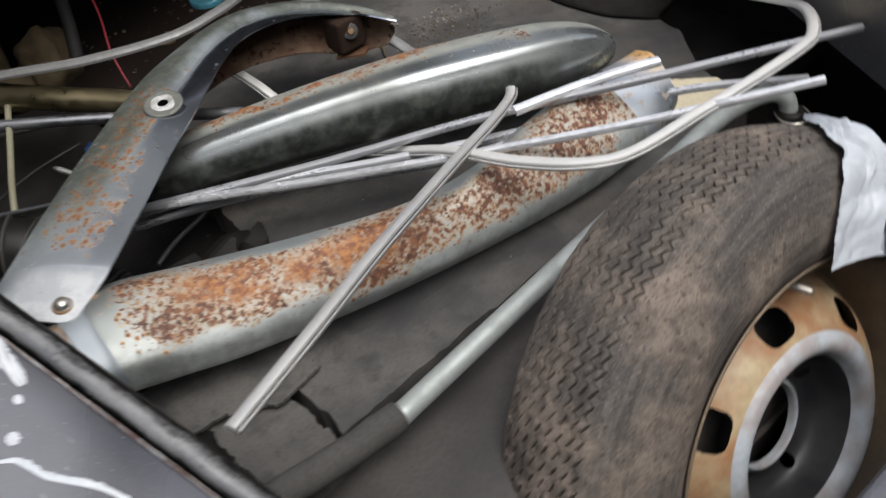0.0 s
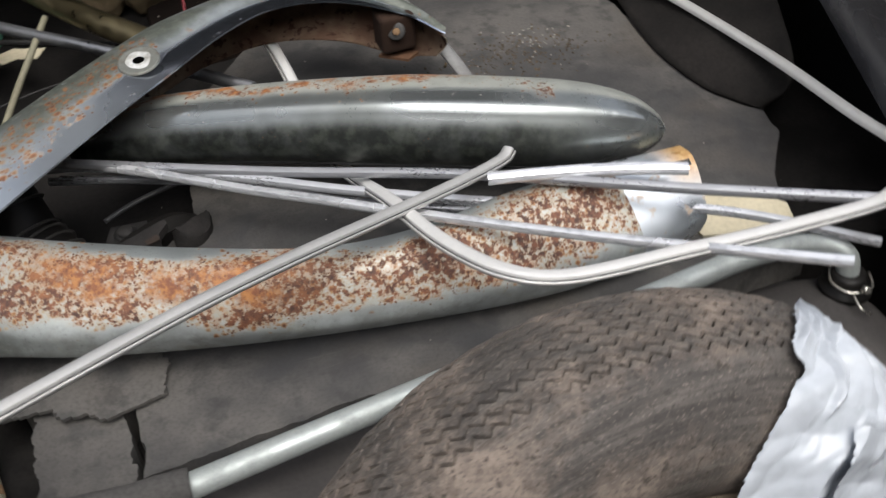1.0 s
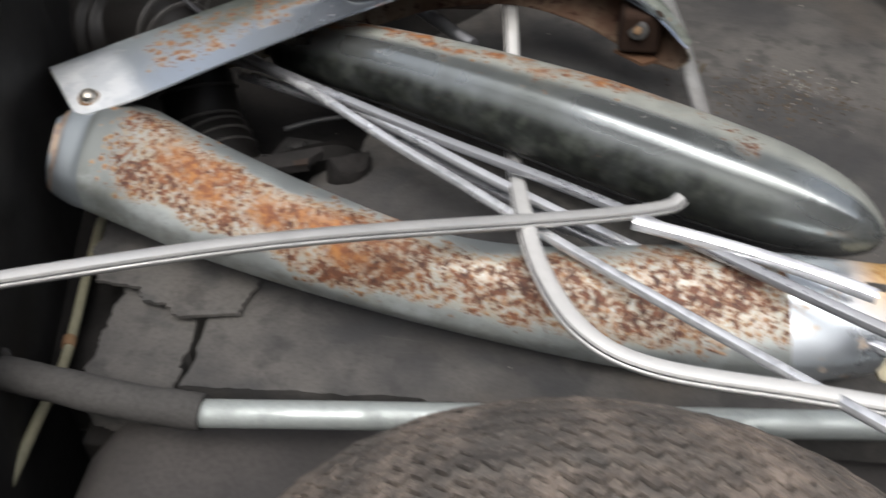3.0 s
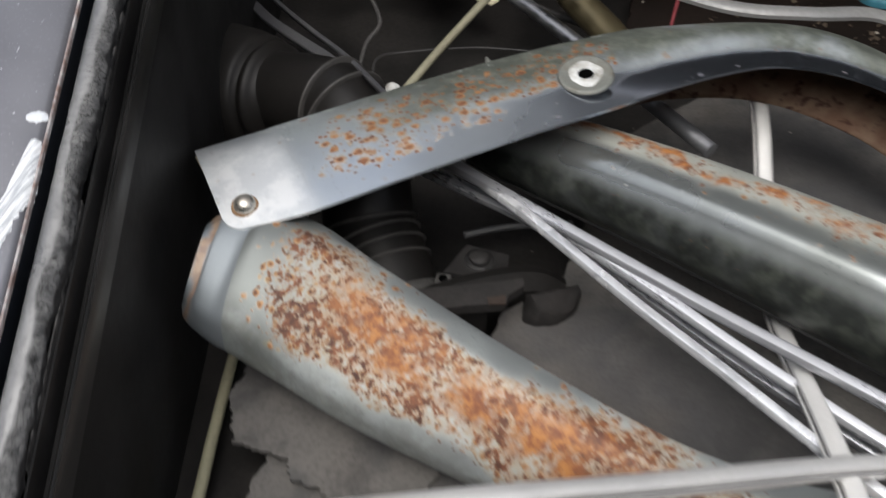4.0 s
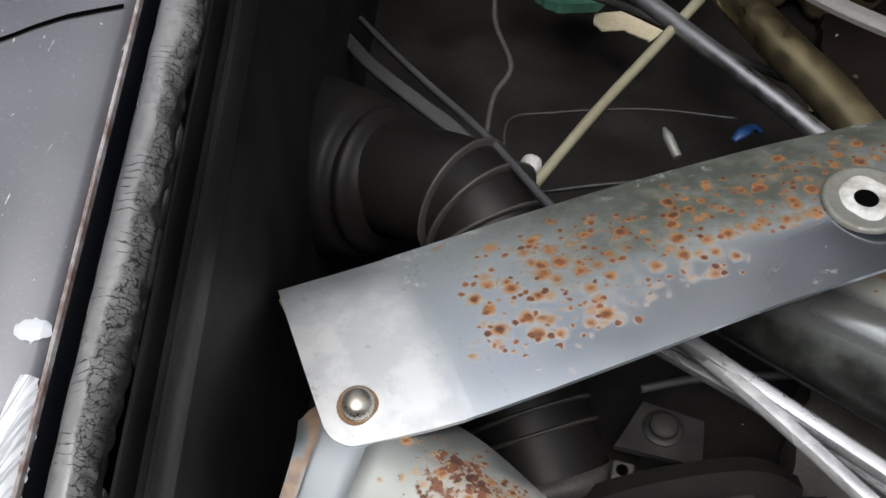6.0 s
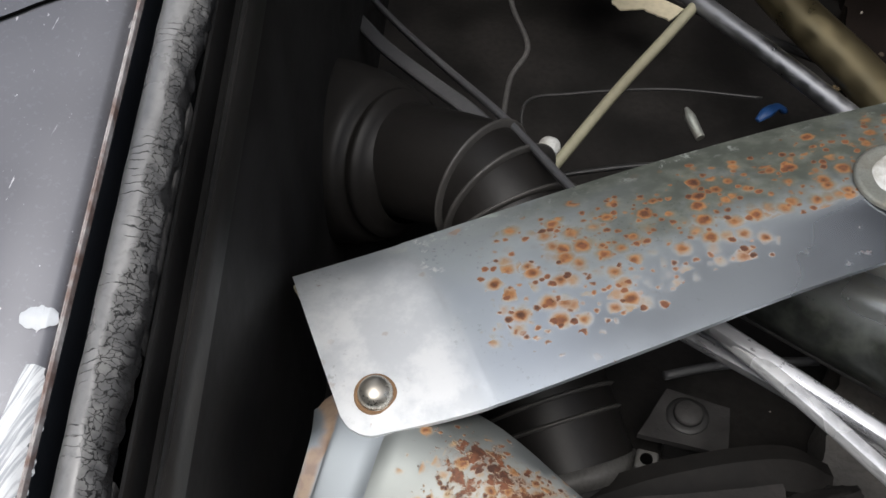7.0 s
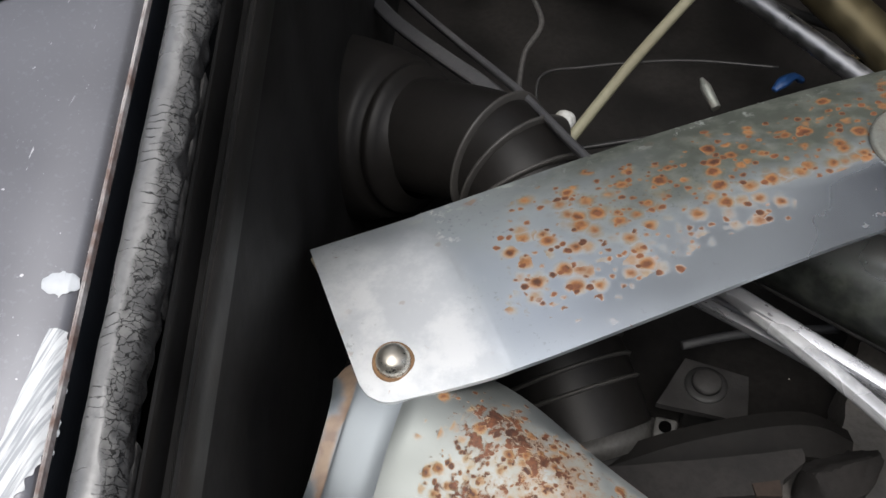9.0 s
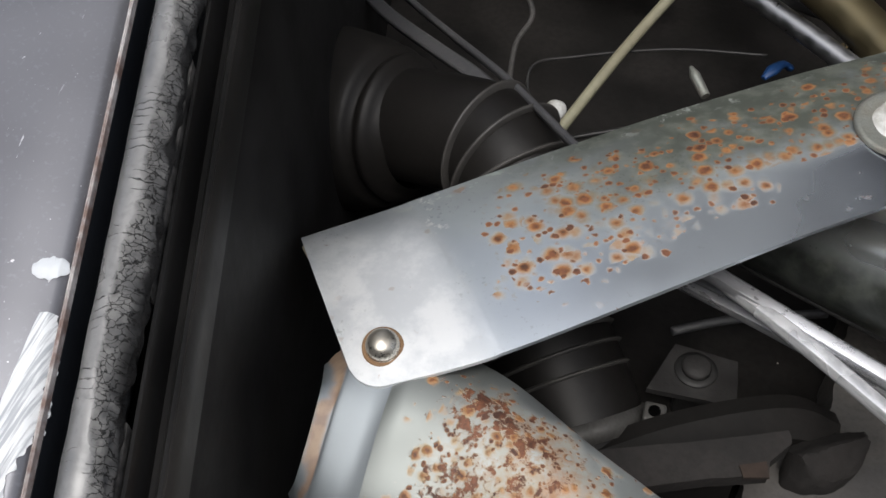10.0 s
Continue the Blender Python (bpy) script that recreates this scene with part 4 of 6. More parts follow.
def tyre():
    """Tyre with worn zigzag grooves cut into the tread, mud lumps and a scuffed wall."""
    na = 1600
    prof = spline(TYRE, 60)
    tread = [i for i in range(60) if prof[i][1] > 0.3185]
    first, last = tread[0], tread[-1]
    fine = spline([tuple(p) for p in prof[first:last + 1]], 150)
    rings = np.vstack([prof[:first], fine, prof[last + 1:]])
    ang = np.linspace(0, 2 * math.pi, na, endpoint=False)
    d = np.repeat(rings[:, 0][:, None], na, 1)
    r = np.repeat(rings[:, 1][:, None], na, 1)
    is_tread = np.clip((r - 0.317) / 0.003, 0, 1)
    lump = np.empty_like(r)
    wear = np.empty_like(r)
    for i in range(len(rings)):
        for k in range(0, na):
            q = Vector((math.cos(ang[k]), math.sin(ang[k]), 0)) * (r[i, k] * 1.0) + Vector((0, 0, d[i, k]))
            lump[i, k] = noise.noise(q * 75)
            wear[i, k] = noise.noise(q * 16 + Vector((3, 1, 7)))
    period = 2 * math.pi / 126
    phase = (ang / period) % 1.0
    saw = np.where(phase < 0.66, phase / 0.66, (1 - phase) / 0.34)
    zig = ((saw - 0.5) * 2 * 0.0034)[None, :]
    cut = np.zeros_like(r)
    for j, d0 in enumerate((0.006, 0.021, 0.035, 0.049, 0.062, 0.075, 0.087, 0.097)):
        dist = np.abs(d - d0 - zig)
        depth = np.clip(0.95 + 1.6 * wear + (0.3 if j > 4 else 0.0), 0.30, 1.0)
        cut = np.maximum(cut, np.clip((1 - dist / 0.0012) * 3, 0, 1) * depth)
    sipe = np.clip(1 - np.abs(((ang / period * 2) % 1.0) - 0.5)[None, :] / 0.05, 0, 1) * np.clip(wear * 2.5, 0, 1)
    r = r - is_tread * (0.0080 * cut + 0.0016 * sipe) + lump * (0.0004 + 0.0010 * is_tread) + 0.0008 * wear
    verts = []
    cx, sx = np.sin(ang), np.cos(ang)
    X, Y, A, C = (np.array(v) for v in (W_X, W_Y, W_AX, W_C))
    for i in range(len(rings)):
        verts.append(C + d[i][:, None] * A + r[i][:, None] * (cx[:, None] * X + sx[:, None] * Y))
    verts = np.vstack(verts)
    faces = [(i * na + k, i * na + (k + 1) % na, (i + 1) * na + (k + 1) % na, (i + 1) * na + k) for i in range(len(rings) - 1) for k in range(na)]
    return raw_part("tyre", verts, faces, M_TYRE, wheel, "muddy brown worn tyre with zigzag tread", sharp=32)


tyre()
LIP = [(0.100, 0.196), (0.122, 0.203), (0.130, 0.211), (0.1325, 0.2115), (0.133, 0.209), (0.126, 0.203), (0.108, 0.194), (0.080, 0.188), (0.055, 0.184), (0.052, 0.178)]
RIM = [(0.052, 0.178), (0.062, 0.172), (0.082, 0.164), (0.098, 0.150), (0.109, 0.136), (0.115, 0.124)]
HUB = [(0.115, 0.124), (0.121, 0.117), (0.122, 0.108), (0.117, 0.100), (0.106, 0.094)]
DISH = [(0.106, 0.094), (0.074, 0.087), (0.062, 0.078), (0.058, 0.066), (0.062, 0.056)]
BORE = [(0.062, 0.056), (0.067, 0.0530), (0.0675, 0.0505), (0.064, 0.0490), (0.057, 0.0485)]


def turned(name, ring_points, material, label, windows=(), count=80):
    """A turned steel shell with thickness, with windows of (radius from, to, degrees, half width) cut through it."""
    prof = spline(ring_points, count)
    na = 720
    rows = [[on_wheel(d, r, 360 * k / na) for k in range(na)] for d, r in prof]
    bm = grid_mesh(rows, closed=True)
    bm.faces.ensure_lookup_table()
    gone = []
    for i in range(count - 1):
        r = (prof[i][1] + prof[i + 1][1]) / 2
        for k in range(na):
            a = 360 * (k + 0.5) / na
            for r0, r1, c, half in windows:
                da = abs((a - c + 180) % 360 - 180) / half
                dr = abs(r - (r0 + r1) / 2) / ((r1 - r0) / 2)
                if da ** 3 + dr ** 3 < 1:
                    gone.append(bm.faces[i * na + k])
                    break
    bmesh.ops.delete(bm, geom=gone, context="FACES")
    ob = part(name, bm, material, wheel, label)
    return ob


turned("rim_lip", LIP, M_LIP, "brown-grey rusty rim lip")
turned("rim", RIM, M_RIM, "rust-stained cream steel rim", [(0.131, 0.160, 2 + 360 / 7 * i, 9.0) for i in range(7)], 150)
turned("hub_ring", HUB, M_HUB, "pale grey painted ring with rust chips", (), 30)
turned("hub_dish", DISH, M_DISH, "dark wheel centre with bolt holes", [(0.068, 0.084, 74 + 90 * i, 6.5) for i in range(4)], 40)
turned("hub_bore", BORE, M_HUB, "pale rim of the centre bore", (), 20)
# backing disc: the wheel's dark inside put into its colour
part("wheel_shade", disc(W_C, W_AX, [(-0.02, 0.001), (-0.02, 0.185), (0.03, 0.186)], 64, False), M_VOID, wheel, "black backing that paints the shade inside the wheel")
part("valve", tube([tuple(on_wheel(0.085, 0.190, 8)), tuple(on_wheel(0.110, 0.186, 10)), tuple(on_wheel(0.128, 0.180, 12))], [0.007, 0.0055, 0.0052, 0.004], 16, 14), M_BOLT, wheel, "grey metal tyre valve")

# ---- plastic bag ----
def bag(name, s0, s1, u0, u1, out, label=""):
    """A thin film draped over the tyre's shoulder, folded and creased."""
    sec = spline([(0.045, 0.337), (0.085, 0.331), (0.112, 0.318), (0.132, 0.290), (0.142, 0.250), (0.146, 0.215), (0.150, 0.185)], 60)
    left = spline([(0, 30.4), (0.12, 25.5), (0.24, 22.0), (0.36, 22.8), (0.5, 19.0), (0.66, 15.5), (0.8, 12.5), (0.92, 11.0), (1.0, 12.5)], 60)[:, 1]
    right = spline([(0, 31.2), (0.12, 37.5), (0.3, 47.0), (0.5, 55.0), (0.75, 61.0), (1.0, 66.0)], 60)[:, 1]
    at = lambda a, s: float(np.interp(s, np.linspace(0, 1, 60), a))
    rng = random.Random(11)
    creases = [(rng.uniform(0, 1), rng.uniform(0, 1), rng.uniform(0, math.pi), rng.uniform(0.002, 0.0055), rng.uniform(0.02, 0.06), rng.uniform(0.15, 0.5)) for _ in range(16)]
    ns, nu = max(24, int(120 * (s1 - s0))), max(24, int(100 * (u1 - u0)))
    rows = []
    for i in range(ns):
        row = []
        for j in range(nu):
            s, u = s0 + (s1 - s0) * i / (ns - 1), u0 + (u1 - u0) * j / (nu - 1)
            fray = 0.7 * noise.noise(Vector((s * 60, 5, 1))) if j == 0 else 0.0
            deg = at(left, s) + (at(right, s) - at(left, s)) * u + fray + 0.5 * noise.noise(Vector((s * 14, u * 3, 1)))
            wide = min(1.0, 4 * s + 0.1)
            p = Vector((s * 3.2 + 0.8 * u, u * 2.6, 0.3))
            fold = abs(noise.noise(p * 1.3)) * 1.5 + 0.4 * abs(noise.noise(p * 3.1 + Vector((4, 2, 0))))
            line = 0.0
            for cs, cu, a, h, w, ln in creases:
                x, y = (s - cs) * math.cos(a) + (u - cu) * math.sin(a), (u - cu) * math.cos(a) - (s - cs) * math.sin(a)
                line += h * max(0.0, 1 - abs(y) / w) * max(0.0, 1 - (x / ln) ** 2)
            ridge = max(0.0, 1 - abs(u - 0.42 - 0.1 * math.sin(6 * s)) / 0.16)
            lift = 0.003 + out + line + wide * (0.009 * fold + 0.012 * ridge) * (0.35 + 0.65 * math.sin(math.pi * min(1, u * 1.1 + 0.05)))
            d, r = at(sec[:, 0], s), at(sec[:, 1], s)
            k = min(1.0, s * 1.6)
            row.append(on_wheel(d + lift * k, r + lift * (1 - 0.5 * k), deg))
        rows.append(row)
    return part(name, grid_mesh(rows), M_BAG, bag_thing, label, sharp=24)


bag_thing = thing("plastic_bag", tuple(on_wheel(0.14, 0.25, 35)), "crumpled grey plastic bag draped over the spare tyre", "plastic bag")
bag("film", 0.0, 0.88, 0.0, 1.0, 0.0)
bag("folded_layer", 0.55, 0.86, 0.34, 0.98, 0.009, "second layer of film folded over")

# ---- bumpers ----
low = thing("bumper", (0.55, 0.61, 0.03), "curved chrome bumper blade pitted with orange and brown rust", "bumper", "loose chrome bumpers")
LOW_TOP = [(0.127, 0.762, 0.124), (0.148, 0.783, 0.129), (0.204, 0.779, 0.130), (0.270, 0.744, 0.127), (0.385, 0.688, 0.119), (0.506, 0.646, 0.108), (0.608, 0.640, 0.104), (0.725, 0.660, 0.102), (0.831, 0.660, 0.102), (0.914, 0.652, 0.103)]
LOW_BOT = [(0.124, 0.704, 0.088), (0.142, 0.688, 0.080), (0.202, 0.668, 0.070), (0.272, 0.645, 0.060), (0.397, 0.616, 0.045), (0.520, 0.593, 0.035), (0.642, 0.577, 0.030), (0.763, 0.568, 0.030), (0.850, 0.573, 0.032), (0.910, 0.586, 0.034)]
top, back = shell(LOW_TOP, LOW_BOT, 0.019, 150, 28, lip=0.012, power=3.0)
for i in range(150):
    for j in range(29):
        x = i / 149 - (0.104 - 0.016 * j / 28)
        for p in (top[i][j], back[i][28 - j]):
            p.z -= 0.0022 / (1 + math.exp(x * 500)) + 0.0006 * math.exp(-(x / 0.006) ** 2)
part("blade", sheet(top[15:132], back[15:132]), [M_LOW, M_INNER], low, sharp=50)
part("end_cap", sheet(top[:16], back[:16]), [M_CAP, M_INNER], low, "dented chrome end with brown stain", sharp=50)
part("end_tab", sheet(top[131:], back[131:], (13, 17, 5, 7)), [M_TAB, M_INNER], low, "bluish bare end plate with slot and orange rust", sharp=50)

mid = thing("bumper", (0.64, 0.82, 0.05), "rounded chrome bumper end with bullet nose and greenish film", "bumper", "loose chrome bumpers")


def bullet():
    """The nose piece: a rounded shell with a soft ridge, closing to a blunt tip."""
    c = spline([(0.30, 0.990, 0.072), (0.365, 0.959, 0.082), (0.501, 0.892, 0.098), (0.645, 0.823, 0.104), (0.779, 0.764, 0.099), (0.860, 0.732, 0.093), (0.922, 0.704, 0.085)], 400)
    c = c[[round(399 * (1 - (1 - i / 109) ** 1.8)) for i in range(110)]]
    along = [1 - (1 - i / 109) ** 1.8 for i in range(110)]
    rows = []
    for i in range(110):
        s = along[i]
        t = Vector(c[min(i + 1, 109)] - c[max(i - 1, 0)]).normalized()
        side = Vector((0, 0, 1)).cross(t).normalized()
        up_v = t.cross(side)
        r = 0.034 + 0.020 * min(1, s / 0.55) ** 0.8
        if s > 0.62:
            r *= max(0.02, 1 - ((s - 0.62) / 0.38) ** 2.6) ** 0.5
        row = []
        for j in range(40):
            a = radians(-40 + 262 * j / 39)
            k = 1 + 0.075 * math.exp(-((a - radians(124)) / 0.16) ** 2) - 0.04 * math.exp(-((a - radians(88)) / 0.4) ** 2)
            row.append(Vector(c[i]) + r * k * (math.cos(a) * side + 0.92 * math.sin(a) * up_v))
        rows.append(row)
    back = [[p + (Vector(c[i]) - p).normalized() * 0.002 for p in r][::-1] for i, r in enumerate(rows)]
    for j in (0, 39):
        part("rolled_edge", tube([tuple(r[j]) for r in rows[::6]], 0.0022, 60, 8), M_STRUT, mid, "grimy rolled edge")
    return sheet(rows, back)


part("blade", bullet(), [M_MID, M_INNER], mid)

up = thing("bumper", (0.40, 0.95, 0.10), "arched chrome bumper corner with rust spots and rusty inner side", "bumper", "loose chrome bumpers")
UP_FRONT = [(0.151, 0.747, 0.130), (0.207, 0.776, 0.138), (0.273, 0.821, 0.149), (0.342, 0.873, 0.157), (0.420, 0.928, 0.165), (0.505, 1.000, 0.164), (0.570, 1.040, 0.156), (0.647, 1.046, 0.143), (0.724, 1.018, 0.122), (0.764, 0.972, 0.108)]
UP_REAR = [(0.080, 0.842, 0.118), (0.132, 0.874, 0.126), (0.203, 0.926, 0.134), (0.282, 0.978, 0.144), (0.366, 1.028, 0.154), (0.450, 1.072, 0.158), (0.582, 1.120, 0.150), (0.680, 1.108, 0.130), (0.742, 1.052, 0.110), (0.764, 0.984, 0.098)]


UP_REAR = [(x - 0.0015, y + 0.0025, z) for x, y, z in UP_REAR]


def up_blade():
    """A bowed blade with one rounded corner, a plated end behind a lapped joint, and a flattened lip past the bolt hole."""
    A, B = spline(UP_FRONT, 2400), spline(UP_REAR, 2400)
    run = np.concatenate([[0], np.cumsum(np.linalg.norm(np.diff(A, axis=0), axis=1))])
    lengths = np.concatenate([np.linspace(0, 0.014, 16, endpoint=False), np.linspace(0.014, 0.055, 12, endpoint=False), np.linspace(0.055, 0.080, 40, endpoint=False), np.linspace(0.080, run[-1], 150)])
    top, back, stations = [], [], []
    for d in lengths:
        i = min(int(np.searchsorted(run, d)), 2399)
        s = i / 2399
        stations.append(s)
        t = Vector(A[min(i + 4, 2399)] - A[max(i - 4, 0)]).normalized()
        w = Vector(B[i] - A[i])
        nor = t.cross(w).normalized()
        if nor.z < 0:
            nor = -nor
        r = 0.014
        nip = (r - math.sqrt(r * r - (r - d) ** 2)) / w.length if d < r else 0.0
        flat = min(1.0, max(0.0, (s - 0.30) / 0.20))
        flat = flat * flat * (3 - 2 * flat)
        row, under = [], []
        for j in range(37):
            u = nip + (1 - nip) * j / 36
            bow = 1 - abs(2 * u - 1) ** 2.2
            k = min(1.0, max(0.0, (u - 0.14 - 0.20 * min(1.0, max(0.0, (s - 0.42) / 0.06))) / 0.26))
            lipped = k * k * (3 - 2 * k) * (1 - max(0.0, (u - 0.62) / 0.38) ** 2)
            x = d - (0.0715 - 0.010 * u + 0.003 * math.sin(3 * u))
            lap = -0.0005 / (1 + math.exp(min(60.0, x * 1500))) + 0.0003 * math.exp(-(x / 0.0022) ** 2) * (0.5 + noise.noise(Vector((u * 9, 1, 2))))
            dent = 0.0007 * noise.noise(Vector((d * 14, u * 2.2, 3)))
            p = Vector(A[i]) + w * u + nor * (0.007 * bow * (1 - flat) + 0.009 * lipped * flat + lap + dent)
            row.append(p)
            under.append(p - nor * 0.0022)
        top.append(row)
        back.append(under[::-1])
    return sheet(top, back, stations=stations)


part("blade", up_blade(), [M_UP, M_INNER], up, sharp=40)
UP_FOOT = [(0.095, 0.850, 0.060), (0.145, 0.885, 0.059), (0.212, 0.930, 0.059), (0.287, 0.975, 0.063), (0.388, 1.030, 0.072), (0.470, 1.075, 0.078), (0.560, 1.085, 0.084), (0.645, 1.055, 0.082), (0.715, 1.035, 0.054), (0.757, 0.996, 0.062)]
part("flange", sheet(*shell([(x + 0.002, y - 0.004, z - 0.003) for x, y, z in UP_REAR], UP_FOOT, -0.010, 90, 12)), [M_FLANGE, M_FLANGE], up, "rust-brown inner flange")
inner = part("bracket", box((0.692, 1.018, 0.066), (0.740, 1.060, 0.118), 0.006), M_HOLE, up, "dark square bracket inside the end")
part("bracket_ledge", outline_slab([(0.690, 1.035), (0.722, 1.008), (0.742, 1.020), (0.712, 1.052)], 0.056, 0.060, 0.001, 3), M_INNER, inner, "rusty bracket ledge")
head = part("bolt", disc((0.156, 0.772, 0.1372), (0.1, -0.25, 1), [(-0.004, 0.0088), (0.0, 0.0088), (0.002, 0.0084), (0.0045, 0.0068), (0.0062, 0.0042), (0.0068, 0.0005)], 32), M_BOLT, up, "domed steel bolt head")
part("rust_ring", disc((0.156, 0.772, 0.1362), (0.1, -0.25, 1), [(-0.003, 0.0108), (-0.0006, 0.0107), (-0.0001, 0.0102), (0.0002, 0.0088)], 28, False), M_RUSTRING, head, "orange rust ring round the bolt")
bolt_seat = part("bolt_seat", disc((0.392, 0.9600, 0.1740), (-0.06, -0.16, 1), [(-0.004, 0.0240), (-0.0024, 0.0236), (-0.0016, 0.0222), (-0.0017, 0.0205), (-0.0020, 0.0180), (-0.0022, 0.0090)], 48, False), M_SEATRING, up, "dished grey bolt seat")
seat_face = part("seat_face", disc((0.392, 0.9600, 0.1740), (-0.06, -0.16, 1), [(-0.0032, 0.0182), (-0.0017, 0.0160), (-0.0012, 0.0120), (-0.0010, 0.0075), (-0.0030, 0.0062), (-0.012, 0.0060)], 48, False), M_SEAT, bolt_seat, "chalky white face round the bolt hole")
for v in seat_face.data.vertices:
    away = Vector((v.co.x - 0.392, v.co.y - 0.960, 0))
    if away.length > 0.014:
        v.co -= away * (0.16 + 0.16 * noise.noise(away.normalized() * 1.3 + Vector((0, 0, 4))))
        v.co.z += 0.0006
part("hole_back", disc((0.392, 0.9595, 0.1714), (-0.06, -0.16, 1), [(0, 0.0005), (0.0003, 0.0070)], 20), M_VOID, bolt_seat, "black disc that paints the shade in the bolt hole")
washer = part("inner_washer", disc((0.711, 1.016, 0.100), (-0.35, -0.85, 0.35), [(-0.004, 0.012), (0.0, 0.0118), (0.0008, 0.010), (0.0008, 0.005)], 20, False), M_CLAMP, up, "grey corroded washer")
part("inner_bolt", disc((0.711, 1.014, 0.1005), (-0.35, -0.85, 0.35), [(-0.002, 0.0052), (0.0022, 0.0050), (0.0026, 0.0042), (0.0026, 0.0005)], 6), M_RUSTRING, washer, "rusty hexagon bolt head")

# ---- trims ----
def trim(points, width=0.0105, label="bright polished trim strip lying across the bumpers", name="trim_strip", tilt=0.0, material=M_TRIM):
    """A bright trim: a shallow folded channel with a flat top."""
    w = width
    prof = [(-w / 2, -0.002), (-w / 2, 0.0006), (-w * 0.46, 0.0014), (-w * 0.26, 0.0042), (-w * 0.20, 0.0046), (w * 0.30, 0.0046), (w * 0.40, 0.0042), (w / 2, 0.0024), (w / 2, -0.002), (w * 0.42, -0.002), (w * 0.38, 0.0020), (-w * 0.38, 0.0020), (-w * 0.42, -0.002)]
    c = np.array(points)
    d = c[-1] - c[0]
    acr = Vector((-d[1], d[0], 0)).normalized()
    acr = Matrix.Rotation(radians(tilt), 3, Vector(d).normalized()) @ acr
    ob = thing(name, tuple(c[len(c) // 2]), label, "trim strip", "loose bright trim strips")
    part("channel", sweep([tuple(p) for p in points], [tuple(acr)] * len(points), prof, 70), material, ob, sharp=30)
    return ob


trim([(0.240, 0.945, 0.088), (0.298, 0.903, 0.095), (0.500, 0.797, 0.095), (0.677, 0.700, 0.104), (0.885, 0.560, 0.118), (1.093, 0.449, 0.115)], tilt=24, material=M_TRIMDARK, label="darker polished trim strip lying across the bumpers")
trim([(0.245, 0.935, 0.08), (0.313, 0.903, 0.086), (0.450, 0.820, 0.088), (0.560, 0.750, 0.085), (0.700, 0.672, 0.080), (0.914, 0.585, 0.062), (1.053, 0.488, 0.046)], 0.0100, tilt=22, material=M_TRIMMID)
trim([(0.250, 0.945, 0.087), (0.309, 0.900, 0.092), (0.368, 0.855, 0.095), (0.462, 0.776, 0.099), (0.524, 0.727, 0.102), (0.613, 0.652, 0.109), (0.762, 0.537, 0.118), (0.917, 0.400, 0.148)], 0.0095, tilt=20)
trim([(0.690, 0.664, 0.120), (0.760, 0.648, 0.117), (0.830, 0.626, 0.115), (0.886, 0.602, 0.114)], 0.013, "thin flat bright trim offcut on the rusty bumper", tilt=20)
trim([(0.260, 0.920, 0.070), (0.400, 0.858, 0.072), (0.540, 0.768, 0.066), (0.660, 0.690, 0.070), (0.720, 0.652, 0.075)], 0.008, "narrow dull trim strip beneath the others", tilt=30, material=M_TRIMDARK)
trim([(0.270, 0.930, 0.062), (0.430, 0.858, 0.058), (0.560, 0.775, 0.050), (0.640, 0.722, 0.048)], 0.009, "narrow dull trim strip beneath the others", tilt=-10, material=M_TRIMDARK)


def strip(points, width=0.0150, n=90, label="dull grey window trim strip with black groove", flip=1.0, material=M_STRIP):
    """Satin window trim: a rounded band with a dark rubber line along it."""
    c = spline(points, n)
    acr = []
    for i in range(n):
        t = Vector(c[min(i + 1, n - 1)] - c[max(i - 1, 0)])
        acr.append(tuple(Vector((t.y, -t.x, 0)).normalized() * -1))
    w = width
    ob = thing("window_trim", tuple(c[n // 2]), label, "trim strip", "loose window trims")
    f = flip
    prof = [(-w / 2 * f, -0.002), (-w / 2 * f, 0.002), (-w * 0.40 * f, 0.0042), (-w * 0.2 * f, 0.0056), (w * 0.10 * f, 0.0058), (w * 0.28 * f, 0.0050), (w * 0.34 * f, 0.0034), (w * 0.34 * f, -0.002)]
    part("band", sweep([tuple(p) for p in c], acr, prof, n), material, ob, sharp=40)
    part("rubber_line", sweep([tuple(p) for p in c], acr, [(w * 0.341 * f, -0.002), (w * 0.341 * f, 0.0022), (w * 0.38 * f, 0.0026), (w * 0.41 * f, 0.0012), (w * 0.41 * f, -0.002)], n), M_GROOVE, ob, "black rubber line")
    part("lower_lip", sweep([tuple(p) for p in c], acr, [(w * 0.411 * f, -0.002), (w * 0.411 * f, 0.0018), (w * 0.47 * f, 0.0020), (w * 0.5 * f, 0.0008), (w * 0.5 * f, -0.002)], n), material, ob)
    return ob


strip([(0.179, 0.467, 0.186), (0.290, 0.502, 0.189), (0.384, 0.542, 0.180), (0.470, 0.580, 0.165), (0.586, 0.642, 0.130), (0.660, 0.672, 0.117), (0.722, 0.704, 0.104), (0.738, 0.716, 0.106)], flip=-1.0, material=M_STRIPG)
